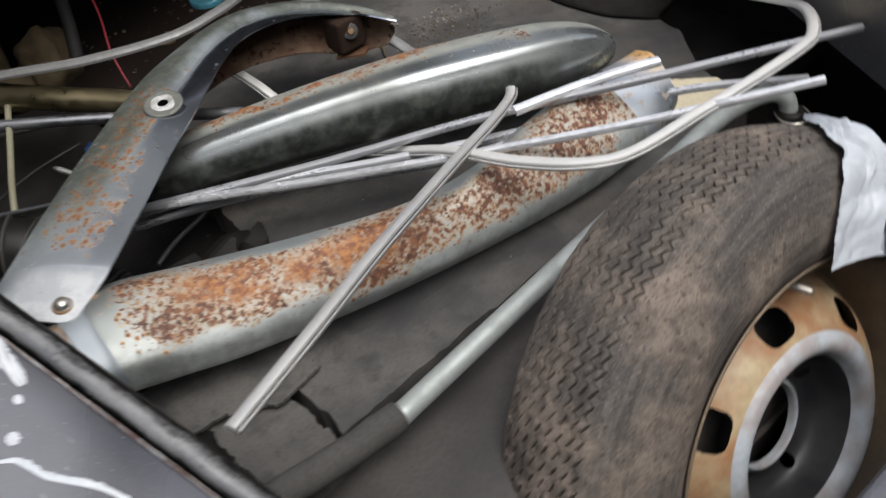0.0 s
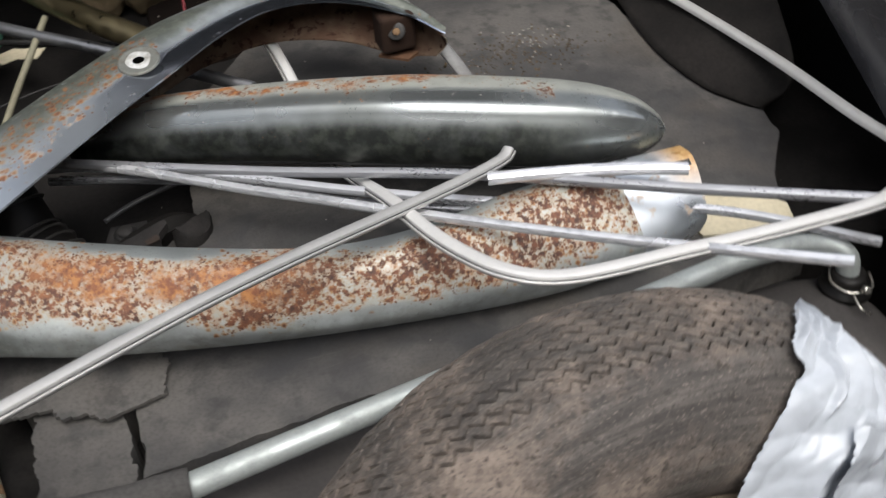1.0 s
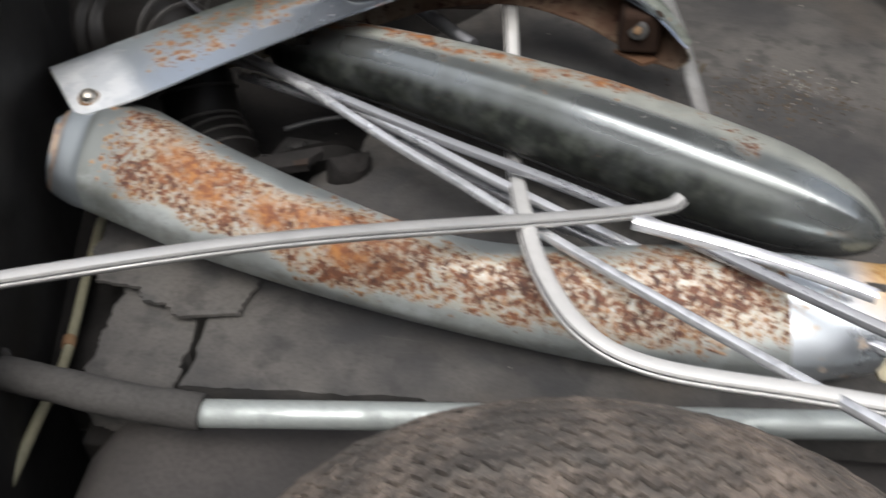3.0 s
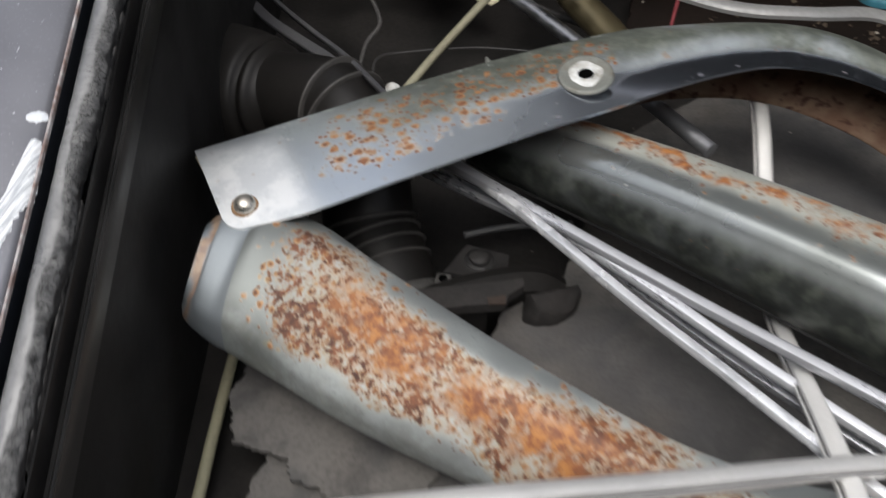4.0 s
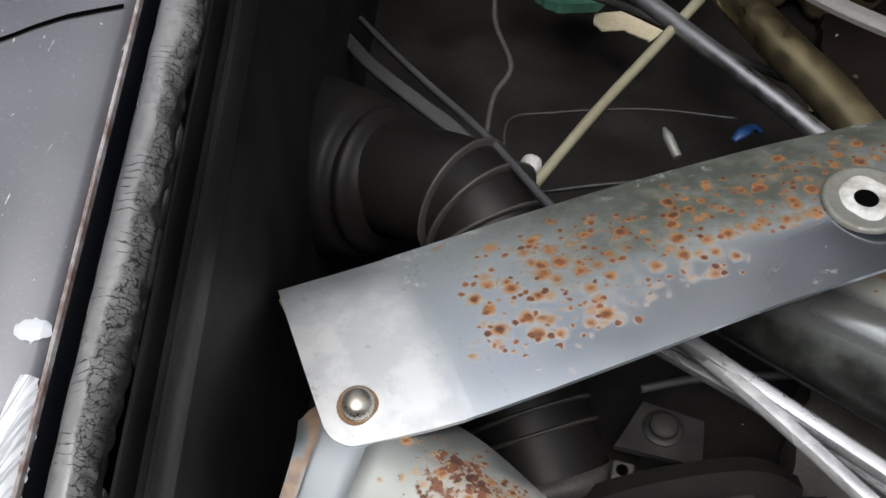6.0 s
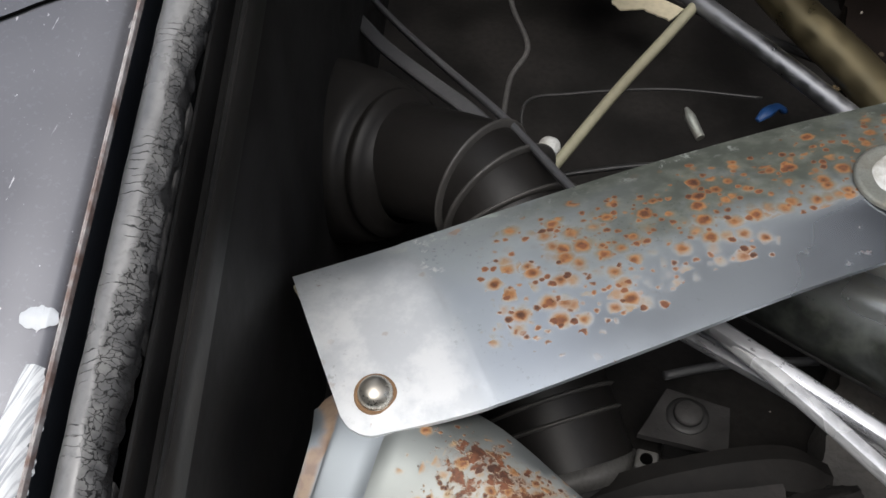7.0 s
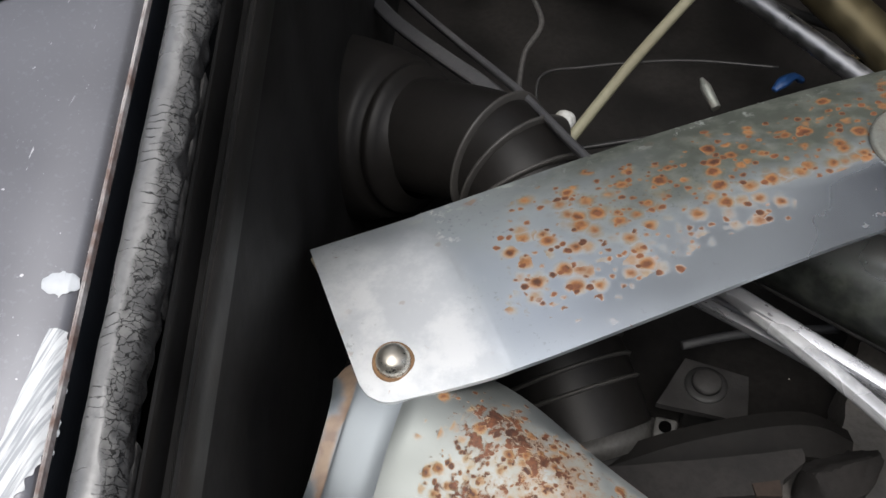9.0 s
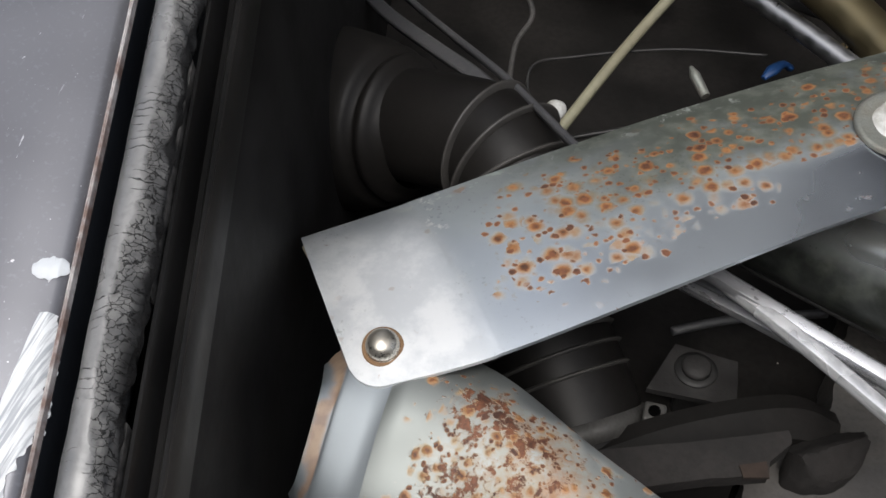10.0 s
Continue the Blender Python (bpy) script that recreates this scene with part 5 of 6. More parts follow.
strip([(0.552, 1.140, 0.085), (0.563, 1.060, 0.070), (0.572, 0.960, 0.044), (0.578, 0.843, 0.046), (0.592, 0.678, 0.112), (0.611, 0.585, 0.130), (0.645, 0.515, 0.140), (0.698, 0.491, 0.135), (0.803, 0.484, 0.130), (0.909, 0.478, 0.125), (1.006, 0.477, 0.120), (1.043, 0.486, 0.118), (1.080, 0.510, 0.115), (1.106, 0.538, 0.110), (1.120, 0.574, 0.100), (1.125, 0.640, 0.090), (1.138, 0.800, 0.070), (1.131, 1.016, 0.050), (1.101, 1.226, 0.040), (1.06, 1.33, 0.035)], n=170, flip=-1.0, label="long bent grey window trim curling round to the side wall", width=0.0165)
strip([(0.20, 1.44, 0.09), (0.305, 1.314, 0.120), (0.400, 1.220, 0.132), (0.509, 1.165, 0.137), (0.592, 1.172, 0.136), (0.670, 1.215, 0.120), (0.728, 1.205, 0.098), (0.762, 1.095, 0.072), (0.778, 1.012, 0.055), (0.795, 0.955, 0.026)], label="arched grey window trim behind the bumper corner", width=0.0190, material=M_STRIPD)

# ---- boot edge: side panel and seals ----
def seal_bulb(line, z, radius, seed, crumble=1.0):
    """A round rubber bulb along a climbing line, its inner flank crumbling away in blocks."""
    pts = [(x, y, z + dz) for x, y, dz in line]
    bm = tube(pts, radius, 620, 26)
    c = spline(pts, 620)
    bm.verts.ensure_lookup_table()
    for i in range(620):
        for j in range(26):
            v = bm.verts[i * 26 + j]
            v.co += Vector((1, 0.2, 0.6)) * 0.0005 * noise.noise(v.co * 90) * crumble
            side = (v.co.x - c[i][0]) / radius
            if side > 0.3:
                n1 = noise.noise(Vector((c[i][1] * 95, j * 0.8, seed)))
                n2 = noise.noise(Vector((c[i][1] * 22, seed, 5)))
                n3 = round(2.5 * noise.noise(Vector((c[i][1] * 180, j * 0.5, seed + 4)))) / 2.5
                f = crumble * min(1.0, (side - 0.3) / 0.4)
                v.co.x += f * (0.0024 * n1 + 0.0026 * n2 + 0.0012 * n3)
                v.co.z -= f * 0.0022 * max(0.0, n1)
    return bm


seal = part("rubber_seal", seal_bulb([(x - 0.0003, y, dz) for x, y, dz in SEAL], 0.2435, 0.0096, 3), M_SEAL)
tagged(seal, "cracked and weathered black rubber boot seal", "rubber seal", kind="structure")


def ribbon(line, profile, n=120):
    rows = []
    for x, y, dz in spline(line, n):
        rows.append([(x + dx, y, z + dz) for dx, z in profile])
    return grid_mesh(rows, closed=True, caps=True)


gutter = part("seal_flange", ribbon(SEAL, [(0.0102, 0.18), (0.0102, 0.2365), (0.0109, 0.2380), (0.0118, 0.2365), (0.0118, 0.214), (0.0140, 0.212), (0.0166, 0.220), (0.0184, 0.2222), (0.0196, 0.2205), (0.0208, 0.2215), (0.0222, 0.218), (0.0230, 0.2130), (0.0230, 0.200), (0.0070, 0.200)]), M_FLANGEPAINT, sharp=30)
tagged(gutter, "black painted flange and gutter inside the boot seal", "flange", kind="structure")
for seed, y0, y1 in ((1, 0.50, 0.655), (2, 0.70, 0.80), (3, 0.83, 0.93)):
    rows = []
    for y in np.linspace(y0, y1, 60):
        x, z = wing_edge(y)
        r = 0.0002 + 0.0004 * noise.noise(Vector((y * 120, seed, 2)))
        rows.append([(x + 0.0262 + r, y, z - 0.026), (x + 0.0262 + r, y, z - 0.0130 + 1.6 * r), (x + 0.0256, y, z - 0.0124 + 2 * r), (x + 0.0248, y, z - 0.0135), (x + 0.0248, y, z - 0.026)])
    shred = part("seal_shred", grid_mesh(rows, closed=True, caps=True), M_SHRED, sharp=40)
    tagged(shred, "frayed shred of pale sealing rubber along the flange", "rubber seal", kind="structure")
gap = part("panel_gutter", ribbon(SEAL, [(-0.030, 0.19), (-0.012, 0.19), (-0.012, 0.208), (-0.0150, 0.206), (-0.0164, 0.2500), (-0.0174, 0.2500), (-0.0176, 0.206), (-0.030, 0.206)]), M_GUTTER, sharp=30)
tagged(gap, "black gutter between wing and boot seal", "gutter", kind="structure")
WING = ((0.0, -0.0035), (0.0012, 0.0), (0.005, 0.0025), (0.03, 0.0060), (0.10, 0.0085), (0.25, -0.0035))


def on_wing(x, y):
    """Height of the wing's skin at a place near its edge."""
    ex, ez = wing_edge(y)
    return ez + float(np.interp(ex - x, [a for a, b in WING], [b for a, b in WING]))


def side_panel():
    rows = []
    for y in np.linspace(0.06, 1.34, 110):
        x, z = wing_edge(y)
        rows.append([(x - 0.0022, y, z - 0.0485)] + [(x - 0.0012 - a, y, z + b) for a, b in WING[:5]] + [(x - 0.17, y, z + 0.005)] + [(x - 0.25, y, z - 0.0035), (x - 0.40, y - 0.02, z - 0.0535), (x - 0.48, y - 0.03, z - 0.1535), (x - 0.53, y - 0.03, -0.10), (x - 0.52, y - 0.03, -0.40), (x - 0.46, y - 0.03, -0.66)])
    return grid_mesh(rows)


panel = part("side_panel", side_panel(), M_PANEL)
tagged(panel, "glossy grey car wing beside the boot opening", "car panel", kind="structure")
worn = part("panel_edge", ribbon([(x - 0.0160, y, dz) for x, y, dz in SEAL], [(-0.0020, 0.2546), (-0.0014, 0.2550), (-0.0006, 0.2542), (-0.0003, 0.2510), (-0.0020, 0.2510)], 160), M_EDGE, sharp=40)
tagged(worn, "worn and rusty bare edge of the wing", "panel edge", kind="structure")
rows = []
for x, y in spline([(-0.14, 0.735), (-0.08, 0.763), (-0.018, 0.801), (0.003, 0.8175), (0.017, 0.8275), (0.0335, 0.8385)], 50):
    rows.append([(x + 0.001 * k, y - 0.0019 * k, on_wing(x, y) + 0.0003 * (1 - abs(k))) for k in (-1, -0.5, 0, 0.5, 1)])
joint = part("panel_joint", grid_mesh(rows), M_VOID)
tagged(joint, "narrow black gap between two body panels", "panel gap", kind="structure")


def smear(points, width, seed, ragged=1.0, n=90):
    """A thick brushed dab of white paint lying on the wing, with a feathered side."""
    c = spline(points, n)
    rows = []
    for i in range(n):
        s = i / (n - 1)
        t = Vector((*(c[min(i + 1, n - 1)] - c[max(i - 1, 0)]), 0)).normalized()
        side = Vector((0, 0, 1)).cross(t).normalized()
        w = width * math.sin(math.pi * min(0.97, 0.06 + 0.9 * s)) ** 0.5
        a = w * (0.5 + 0.12 * noise.noise(Vector((s * 7, seed, 1))))
        b = w * (0.5 + ragged * (0.4 * noise.noise(Vector((s * 6, seed, 9))) + 0.22 * noise.noise(Vector((s * 26, seed, 4)))))
        row = []
        for k in range(7):
            x, y = c[i][0] + side.x * (-a + (a + b) * k / 6), c[i][1] + side.y * (-a + (a + b) * k / 6)
            row.append((x, y, on_wing(x, y) + 0.0002 + 0.0009 * math.sin(math.pi * (0.06 + 0.88 * k / 6))))
        rows.append(row)
    return grid_mesh(rows)


def dab(points, width, seed, ragged=1.0, material=M_WHITE, label="dried smear of white paint on the grey wing"):
    ob = part("paint_smear", smear(points, width, seed, ragged), material)
    return tagged(ob, label, "paint smear", "white paint smears")


dab([(0.0605, 0.6915), (0.0665, 0.6935), (0.0725, 0.6965)], 0.0085, 1, 0.2)
dab([(0.0735, 0.678), (0.0765, 0.664), (0.0785, 0.650), (0.0800, 0.637), (0.0790, 0.622), (0.0800, 0.606), (0.0785, 0.590)], 0.0148, 2, 0.9, M_BRUSH, "brushed streaky smear of white paint on the wing edge")
dab([(0.0712, 0.585), (0.0690, 0.577)], 0.007, 3, 0.5)
dab([(0.0535, 0.560), (0.0500, 0.550)], 0.010, 4, 0.6)
dab([(0.0300, 0.5480), (0.0440, 0.5400), (0.0500, 0.5300), (0.0550, 0.5170), (0.0640, 0.5050), (0.0745, 0.4930), (0.0860, 0.4730), (0.0930, 0.4550)], 0.0060, 5, 1.3)

SEAL_R = [(1.1615 + 0.18 * (y - 0.8), y, wing_edge(y)[1] - 0.2535) for y in EDGE_Y]
seal_r = part("rubber_seal", seal_bulb([(2.35 - x, y, dz) for x, y, dz in SEAL_R], 0.246, 0.0098, 7, 1.0), M_SEALW)
for v in seal_r.data.vertices:
    v.co.x = 2.35 - v.co.x
seal_r.data.flip_normals()
tagged(seal_r, "pale frayed rubber boot seal opposite", "rubber seal", kind="structure")
panel_r = part("side_panel", ribbon(SEAL_R, [(0.018, 0.20), (0.018, 0.246), (0.022, 0.252), (0.12, 0.256), (0.34, 0.22), (0.44, 0.10), (0.49, -0.10), (0.48, -0.40), (0.42, -0.66), (0.40, -0.66), (0.40, 0.10), (0.03, 0.10)]), M_PANEL, sharp=30)
tagged(panel_r, "grey car wing on the other side of the boot", "car panel", kind="structure")
lip = part("rear_lip", box((0.20, -0.10, 0.095), (1.30, 0.115, 0.115), 0.008), M_PANEL)
tagged(lip, "grey painted lip of the rear body panel", "car panel", kind="structure")

# ---- far corner: rods, tubes, filler neck ----
rod = part("steel_rod", tube([(0.10, 1.385, 0.10), (0.251, 1.251, 0.09), (0.364, 1.158, 0.08), (0.518, 1.028, 0.06)], 0.0082, 20), M_ROD)
tagged(rod, "straight grey steel rod leaning among the scrap", "rod")
brass = part("brass_tube", tube([(0.22, 1.47, 0.085), (0.332, 1.272, 0.085), (0.401, 1.180, 0.08), (0.45, 1.10, 0.075)], 0.0175, 20, 20), M_BRASS)
tagged(brass, "dull brass-coloured tube lying behind the bumper", "tube")


NECK = [(-0.04, 1.045, 0.030), (0.04, 1.025, 0.049), (0.098, 1.009, 0.066), (0.153, 0.990, 0.078), (0.184, 0.964, 0.069), (0.199, 0.934, 0.036), (0.2112, 0.9043, 0.0051), (0.2267, 0.8825, -0.0085), (0.2448, 0.857, -0.0243), (0.2514, 0.847, -0.0304), (0.268, 0.822, -0.050)]
neck = thing("filler_neck", (0.10, 1.008, 0.0), "ribbed black rubber filler neck running from side wall to floor", "rubber hose")
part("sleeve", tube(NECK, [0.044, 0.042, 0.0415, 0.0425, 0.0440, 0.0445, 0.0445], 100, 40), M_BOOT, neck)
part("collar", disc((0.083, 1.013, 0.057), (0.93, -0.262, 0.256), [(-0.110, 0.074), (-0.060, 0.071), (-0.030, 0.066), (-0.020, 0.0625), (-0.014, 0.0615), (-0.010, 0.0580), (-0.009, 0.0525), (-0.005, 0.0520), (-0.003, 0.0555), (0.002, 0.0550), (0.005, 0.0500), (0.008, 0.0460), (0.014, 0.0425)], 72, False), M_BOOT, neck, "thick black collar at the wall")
path = spline(NECK, 400)
run = np.concatenate([[0], np.cumsum(np.linalg.norm(np.diff(path, axis=0), axis=1))])
near = lambda p: run[int(np.argmin(np.linalg.norm(path - np.array(p), axis=1)))]
first, last = near((0.153, 0.990, 0.078)), near((0.2267, 0.8825, -0.0085))
for d in [first, first + 0.0175, first + 0.035] + list(np.linspace(first + 0.0525, last - 0.032, 3)) + [last - 0.014, last, last + 0.0135]:
    i = min(int(np.searchsorted(run, d)), 380)
    part("rib", disc(tuple(path[i]), tuple(path[i + 14] - path[i - 14]), [(-0.0019, 0.0415), (-0.0013, 0.0458), (0.0, 0.0474), (0.0013, 0.0458), (0.0019, 0.0415)], 56, False), M_BOOTRIB, neck)
i = int(np.argmin(np.linalg.norm(path - np.array((0.2514, 0.847, -0.0304)), axis=1)))
part("band_clamp", disc(tuple(path[i]), tuple(path[i + 3] - path[i - 3]), [(-0.0068, 0.0440), (-0.0068, 0.0464), (0.0068, 0.0464), (0.0068, 0.0440)], 48, False), M_CLAMP, neck, "dull metal hose band")
clamp_lug = part("clamp_lug", box((0.2890, 0.8440, -0.006), (0.3030, 0.8580, 0.0075), 0.002), M_CLAMP, neck, "grey clamp lug with screw hole")
part("screw_hole", disc((0.2957, 0.851, 0.0075), (0, 0, 1), [(0, 0.0040), (0.0012, 0.0038), (0.0012, 0.0022), (0.0004, 0.0020)], 16), M_VOID, clamp_lug, "black disc that paints the shade in the screw hole")

strut = thing("support_strut", (0.09, 1.12, 0.02), "narrow grimy steel strut with two rails leaning across", "strut")
BROAD = [(-0.060, 1.232, 0.036), (-0.020, 1.198, 0.045), (0.026, 1.146, 0.058), (0.085, 1.091, 0.073), (0.118, 1.062, 0.081), (0.146, 1.036, 0.086)]
THIN = [(-0.010, 1.220, 0.050), (0.036, 1.169, 0.060), (0.093, 1.105, 0.078), (0.157, 1.029, 0.104), (0.211, 0.955, 0.128), (0.225, 0.936, 0.134)]
BAR = [(-0.0056, -0.003), (-0.0056, 0.0022), (-0.0042, 0.0034), (0.0042, 0.0034), (0.0056, 0.0022), (0.0056, -0.003)]
part("rail", sweep(BROAD, [(0.6, 0.6, 0.3)] * 6, BAR, 48), M_STRUTB, strut, "broad scraped grey rail", sharp=30)
part("rail", sweep(THIN, [(0.6, 0.6, 0.3)] * 6, [(-0.0024, -0.003), (-0.0024, 0.003), (-0.0012, 0.0042), (0.0012, 0.0042), (0.0024, 0.003), (0.0024, -0.003)], 40), M_STRUTB, strut, "thin grey rail", sharp=30)


cream = part("cream_rod", tube([(0.186, 1.080, 0.018), (0.221, 1.151, 0.048), (0.255, 1.207, 0.077), (0.285, 1.262, 0.100)], 0.0046, 20, 12), M_CREAM)
tagged(cream, "thin cream painted rod in the dark corner", "rod")
cream2 = part("cream_rod", tube([(0.126, 0.768, -0.03), (0.144, 0.674, -0.03), (0.164, 0.571, -0.03), (0.167, 0.493, -0.03), (0.170, 0.400, -0.032)], 0.0052, 30, 10), M_CREAM)
tagged(cream2, "long cream painted rod running beside the mat", "rod")
part("joint_ring", tube([(0.158, 0.600, -0.03), (0.1605, 0.588, -0.03)], 0.0066, 6, 12), M_RUSTRING, cream2, "rusty joint ring")


def cable(points, r, material, label, name="cable"):
    ob = part(name, tube(points, r, 50, 8), material)
    return tagged(ob, label, "cable")


cable([(0.095, 1.31, 0.06), (0.106, 1.267, 0.04), (0.135, 1.21, 0.035), (0.130, 1.165, 0.03), (0.140, 1.095, 0.02)], 0.0024, M_HOSE, "thin black cable hanging in the dark corner")
cable([(0.155, 1.115, 0.0), (0.150, 1.14, 0.03), (0.186, 1.147, 0.042), (0.26, 1.170, 0.045), (0.335, 1.178, 0.046)], 0.0013, M_WIRE, "thin grey wire loop behind the bumper")
cable([(0.106, 1.33, 0.05), (0.20, 1.31, 0.055), (0.30, 1.27, 0.05), (0.42, 1.25, 0.03)], 0.0042, M_HOSE, "black rubber cable lying across the floor")
cable([(0.52, 1.47, 0.11), (0.505, 1.42, 0.085), (0.478, 1.35, 0.06), (0.47, 1.30, 0.02)], 0.0020, M_REDW, "thin red wire hanging down")
cable([(0.488, 1.52, 0.12), (0.465, 1.46, 0.08), (0.440, 1.405, 0.045)], 0.011, M_BLACK, "black strap hanging down", "strap")
cable([(0.16, 1.09, -0.01), (0.27, 1.13, 0.0), (0.36, 1.15, -0.01)], 0.0022, M_WIRE, "dull wire on the dark floor")
knob = part("white_knob", disc((0.1795, 1.110, 0.010), (-0.3, -0.4, 1), [(-0.01, 0.004), (0.0, 0.008), (0.006, 0.0095), (0.012, 0.007), (0.014, 0.001)], 20), M_SEAT)
tagged(knob, "small dirty white knob at the rod end", "knob")
spike = part("spark_plug", tube([(0.2775, 1.131, 0.060), (0.2835, 1.121, 0.057), (0.2925, 1.108, 0.052)], [0.0014, 0.0042, 0.0040, 0.0036], 14, 12), M_SEATRING)
tagged(spike, "small pale pointed plug lying behind the bumper", "plug")
blue = part("blue_connector", tube([(0.336, 1.174, 0.026), (0.342, 1.182, 0.029), (0.350, 1.194, 0.028), (0.356, 1.199, 0.022)], [0.0026, 0.0058, 0.0040, 0.0055], 18, 9, 0.6), M_BLUE)
tagged(blue, "small blue plastic connector", "connector")
green = part("green_rag", outline_slab([(0.129, 1.345), (0.155, 1.330), (0.195, 1.345), (0.205, 1.40), (0.14, 1.41)], 0.02, 0.03, 0.006, 4, 0.004), M_GREEN)
tagged(green, "faded green cloth scrap", "cloth")
paper = part("paper_scrap", outline_slab([(0.187, 1.349), (0.200, 1.322), (0.222, 1.330), (0.249, 1.318), (0.262, 1.345), (0.215, 1.362)], 0.012, 0.0135, 0.003, 6, 0.004), M_CARD)
tagged(paper, "crumpled yellowed paper scrap", "paper")


def bracket():
    th = thing("hinge_bracket", (0.325, 0.918, -0.04), "grimy steel bracket plate with a bolt on the floor", "bracket")
    part("plate", outline_slab([(0.303, 0.926), (0.346, 0.922), (0.348, 0.885), (0.289, 0.885)], -0.025, -0.020, 0.0006, 2), M_BRACKET, th)
    part("post", box((0.308, 0.892, -0.056), (0.338, 0.915, -0.0255), 0.003), M_STRUT, th)
    part("washer", disc((0.3190, 0.9075, -0.020), (0, 0, 1), [(0, 0.0145), (0.0012, 0.0143), (0.0014, 0.010)], 24), M_STRUT, th, "grimy washer")
    part("bolt", disc((0.3192, 0.9082, -0.0190), (0, 0, 1), [(0, 0.0100), (0.0035, 0.0098), (0.0048, 0.0085), (0.0050, 0.001)], 18), M_BRACKET, th, "dull bolt head")
    part("arm", tube([(0.299, 0.930, -0.012), (0.325, 0.943, -0.010), (0.350, 0.954, -0.010), (0.40, 0.972, -0.012)], 0.0032, 20, 10), M_STRUTB, th, "thin grey lever")
    return th


bracket()
shoe = thing("floor_rail", (0.33, 0.835, -0.05), "dark grimy steel rail at the mat edge", "rail")
part("rail", outline_slab([(0.235, 0.780), (0.268, 0.796), (0.331, 0.820), (0.369, 0.836), (0.371, 0.828), (0.360, 0.813), (0.360, 0.805), (0.328, 0.794), (0.293, 0.779), (0.250, 0.757)], 0.032, 0.042, 0.0012, 4, 0.004), M_LUMP, shoe, "torn dark tongue on the rail", sharp=35)
part("foot", outline_slab([(0.245, 0.780), (0.335, 0.815), (0.345, 0.806), (0.255, 0.766)], -0.056, 0.0318), M_FLOOR, shoe)
part("rear_fold", sweep([(0.262, 0.815, -0.010), (0.315, 0.842, 0.006), (0.372, 0.866, 0.010), (0.402, 0.868, 0.0)], [(-0.36, 0.93, 0.0)] * 4, [(-0.018, -0.05), (-0.018, 0.004), (0.0, 0.010), (0.012, 0.006), (0.018, -0.05)], 30), M_FLOOR, shoe, "dark folded sheet behind the rail", sharp=35)
part("rail_tag", outline_slab([(0.344, 0.806), (0.358, 0.812), (0.361, 0.803), (0.347, 0.799)], 0.0415, 0.0435, 0.001, 7), M_RUSTTAG, shoe, "small dull brown tag")


def foam(place, size, seed):
    bm = bmesh.new()
    bmesh.ops.create_icosphere(bm, subdivisions=4, radius=1.0)
    for v in bm.verts:
        n = 1 + 0.30 * noise.noise(v.co * 1.3 + Vector((seed, 0, 0))) + 0.10 * noise.noise(v.co * 4 + Vector((0, seed, 0)))
        v.co = Vector((v.co.x * size[0], v.co.y * size[1], v.co.z * size[2])) * n + Vector(place)
    ob = part("foam_chunk", bm, M_FOAM)
    for poly in ob.data.polygons:
        poly.use_smooth = True
    return tagged(ob, "crumbling chunk of yellowed foam", "foam", "yellowed foam chunks")


foam((0.432, 1.545, 0.0), (0.050, 0.060, 0.055), 1)
foam((0.350, 1.545, -0.02), (0.045, 0.040, 0.040), 2)
foam((0.352, 1.64, 0.0), (0.035, 0.06, 0.055), 4)

card = part("cardboard_scrap", outline_slab([(0.925, 0.675), (0.985, 0.680), (1.045, 0.618), (1.025, 0.572), (0.925, 0.605)], 0.001, 0.004, 0.002, 12), M_CARD)
tagged(card, "pale cream cardboard scrap on the mat", "cardboard")


def litter(name, count, area, sizes, material, label, seed, flat=0.4, low=0.0, bounds=(0.36, 1.08, 0.57, 1.34)):
    """Loose crumbs strewn on the mat, one mesh."""
    rng = random.Random(seed)
    bm = bmesh.new()
    for _ in range(count):
        x, y = rng.gauss(area[0], area[2]), rng.gauss(area[1], area[3])
        if not (bounds[0] < x < bounds[1] and bounds[2] < y < bounds[3]):
            continue
        r = rng.uniform(*sizes)
        m = Matrix.Translation((x, y, low + r * flat * 0.5)) @ Euler((rng.random(), rng.random(), rng.random() * 6)).to_matrix().to_4x4() @ Matrix.Diagonal((r * rng.uniform(0.5, 1.6), r, r * flat, 1))
        bmesh.ops.create_icosphere(bm, subdivisions=1, radius=1.0, matrix=m)
    return tagged(part(name, bm, material), label, "litter", kind="stuff")


litter("crumbs", 70, (0.905, 1.065, 0.035, 0.03), (0.0005, 0.0016), M_CRUMB, "pale crumbs and dirt on the mat", 1)
litter("dirt", 420, (0.90, 1.045, 0.055, 0.03), (0.0008, 0.0024), M_DIRT, "dark brown dirt crumbs on the mat", 2)
litter("specks", 60, (0.80, 0.85, 0.25, 0.25), (0.0004, 0.0013), M_CRUMB, "scattered pale specks on the mat", 3)
straw = part("straw", tube([(0.790, 1.055, 0.003), (0.803, 1.075, 0.006), (0.815, 1.105, 0.003)], 0.0018, 10, 6), M_FOAM)
tagged(straw, "short dry straw on the mat", "straw")
leaf = part("dry_leaf", outline_slab([(1.122, 0.803), (1.127, 0.805), (1.129, 0.797), (1.125, 0.796)], 0.002, 0.004), M_LEAF)
tagged(leaf, "small orange dry leaf at the mat edge", "leaf")

rusty = part("floor_sheet", outline_slab([(0.42, 1.30), (0.60, 1.315), (0.80, 1.335), (1.09, 1.38), (1.10, 1.78), (0.42, 1.78)], -0.054, -0.030, 0.003, 21), M_RUSTFLOOR)
tagged(rusty, "rust-brown bare floor sheet beyond the mat", "floor", kind="structure")
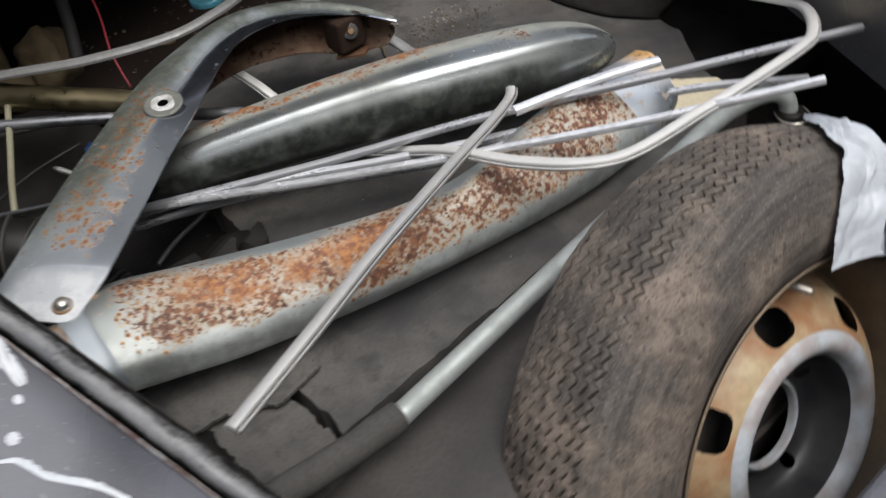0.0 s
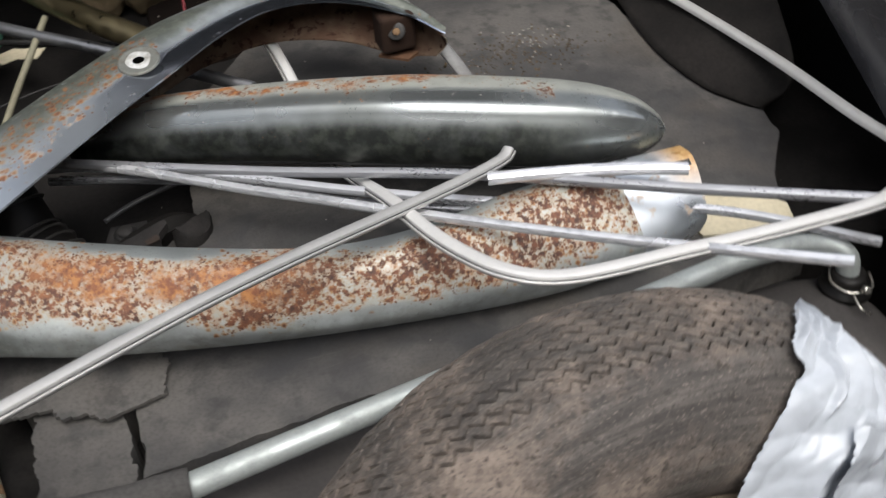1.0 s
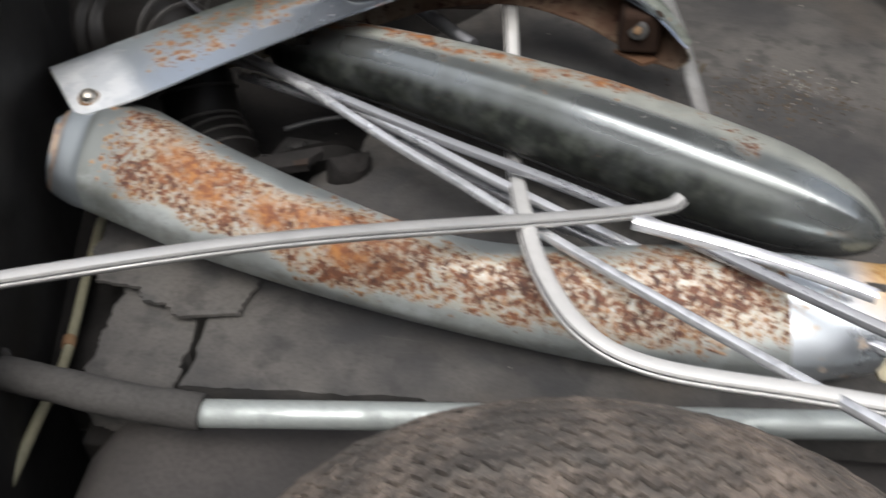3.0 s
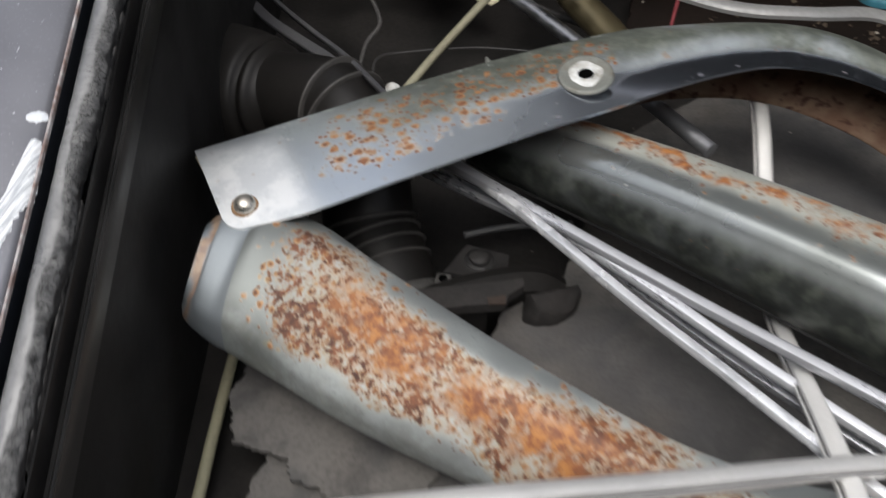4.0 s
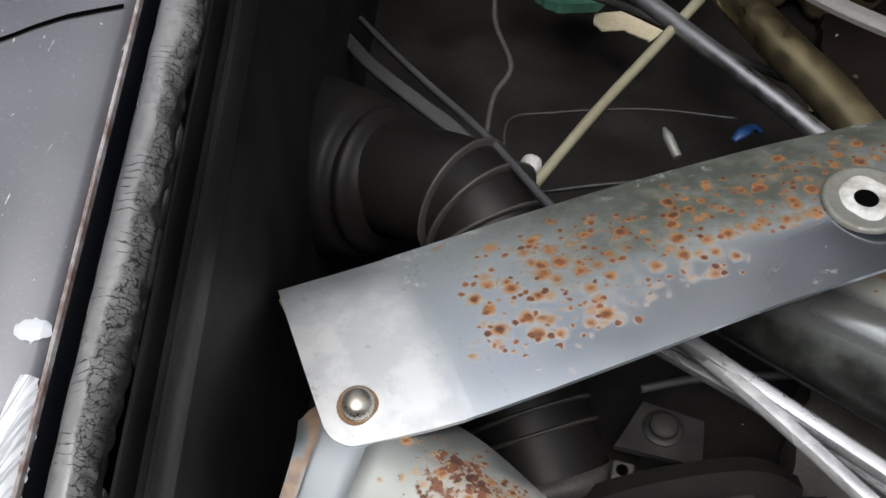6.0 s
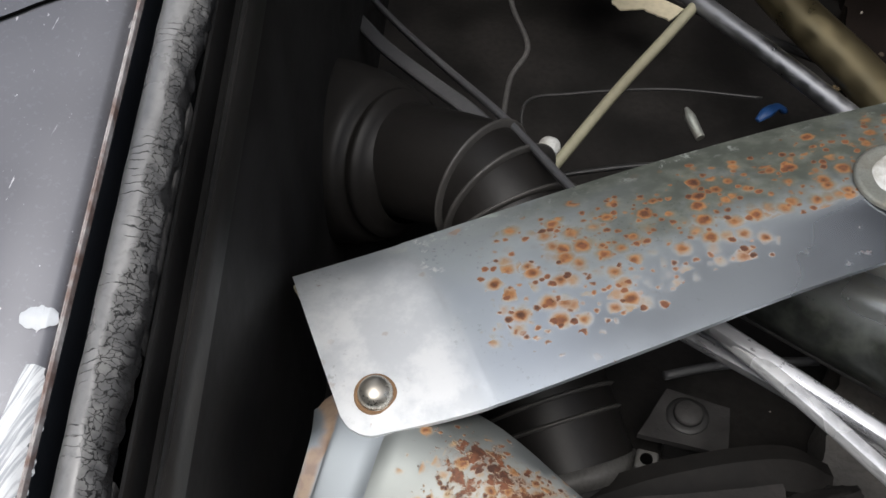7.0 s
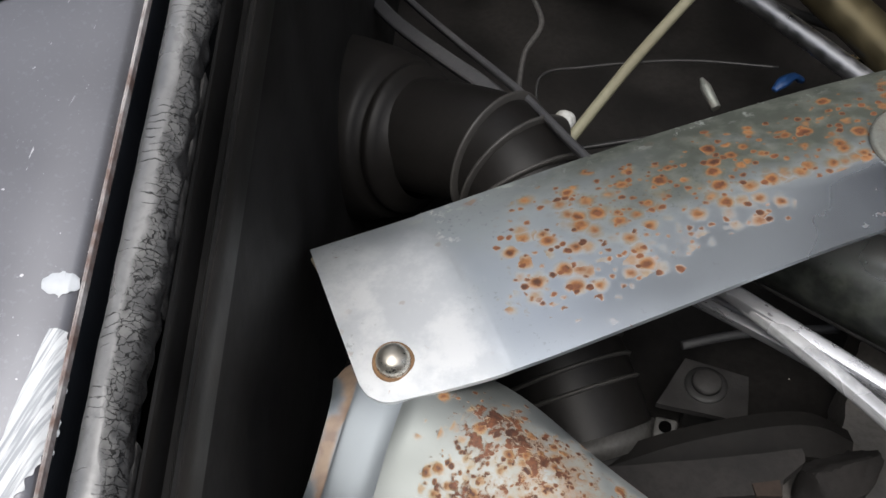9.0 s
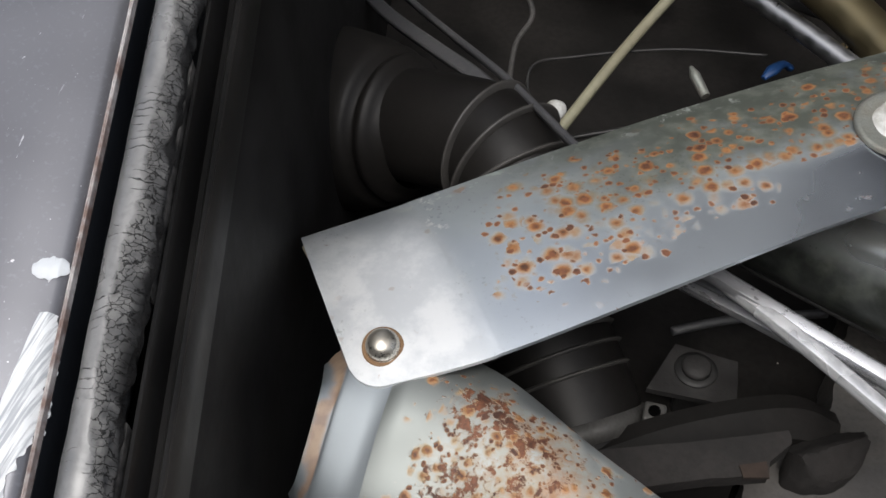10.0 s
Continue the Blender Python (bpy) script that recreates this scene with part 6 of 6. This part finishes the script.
FAR = (0.43, 1.09, 1.36, 1.76)
litter("rubbish", 240, (0.75, 1.48, 0.22, 0.10), (0.0008, 0.0050), M_DIRT, "brown dirt and flakes on the rusty floor", 5, 0.3, -0.030, FAR)
litter("chips", 26, (0.75, 1.46, 0.22, 0.08), (0.0008, 0.0032), M_CRUMB, "pale chips strewn on the rusty floor", 6, 0.3, -0.030, FAR)


def twig(a, b, r, seed):
    rng = random.Random(seed)
    pts = [tuple(a[k] + (b[k] - a[k]) * f + rng.uniform(-0.004, 0.004) * (0 < f < 1) for k in range(3)) for f in (0, 0.35, 0.7, 1)]
    return tagged(part("twig", tube(pts, r, 14, 6), M_FOAM), "dry straw stalk lying on the rusty floor", "twig", "dry stalks")


twig((0.60, 1.47, -0.026), (0.625, 1.455, -0.026), 0.0022, 1)
twig((0.88, 1.40, -0.024), (0.93, 1.385, -0.024), 0.0022, 2)
twig((0.905, 1.375, -0.02), (0.925, 1.42, -0.024), 0.0018, 3)
twig((0.415, 1.345, -0.05), (0.428, 1.343, -0.05), 0.0022, 4)


def lump(place, size, seed):
    """A hard torn wedge of rubber with flat worn faces."""
    bm = bmesh.new()
    bmesh.ops.create_icosphere(bm, subdivisions=4, radius=1.0)
    for v in bm.verts:
        n = 1 + 0.12 * noise.noise(v.co * 2.2 + Vector((seed, 0, 0))) + 0.04 * noise.noise(v.co * 7)
        x, y, z = v.co
        z = min(z, 0.42 - 0.35 * abs(y + 0.1) - 0.10 * x)
        v.co = Matrix.Rotation(radians(38), 3, "Z") @ (Vector((x * size[0], y * size[1], z * size[2])) * n) + Vector(place)
    ob = part("rubber_lump", bm, M_LUMP, sharp=28)
    return tagged(ob, "worn brown rubber lump at the mat edge", "rubber piece")


lump((0.396, 0.842, 0.006), (0.027, 0.016, 0.055), 3)
gusset = part("gusset_plate", outline_slab([(0.1431, 0.4497), (0.175, 0.4248), (0.2076, 0.4013), (0.2126, 0.3701), (0.1829, 0.3627)], 0.098, 0.101), M_GUSSET)
tagged(gusset, "pale grey-green gusset plate at the boot edge", "plate")
cup = thing("plastic_tub", (0.750, 1.547, -0.028), "shallow turquoise plastic tub on the rusty floor", "plastic tub")
part("rim", disc((0.750, 1.547, -0.030), (0, 0, 1), [(0, 0.034), (0.006, 0.035), (0.012, 0.034), (0.0125, 0.031), (0.008, 0.030)], 36, False), M_TURQ, cup)
part("top", disc((0.750, 1.547, -0.030), (0, 0, 1), [(0.008, 0.030), (0.008, 0.012), (0.0085, 0.001)], 36, False), M_TURQ, cup)
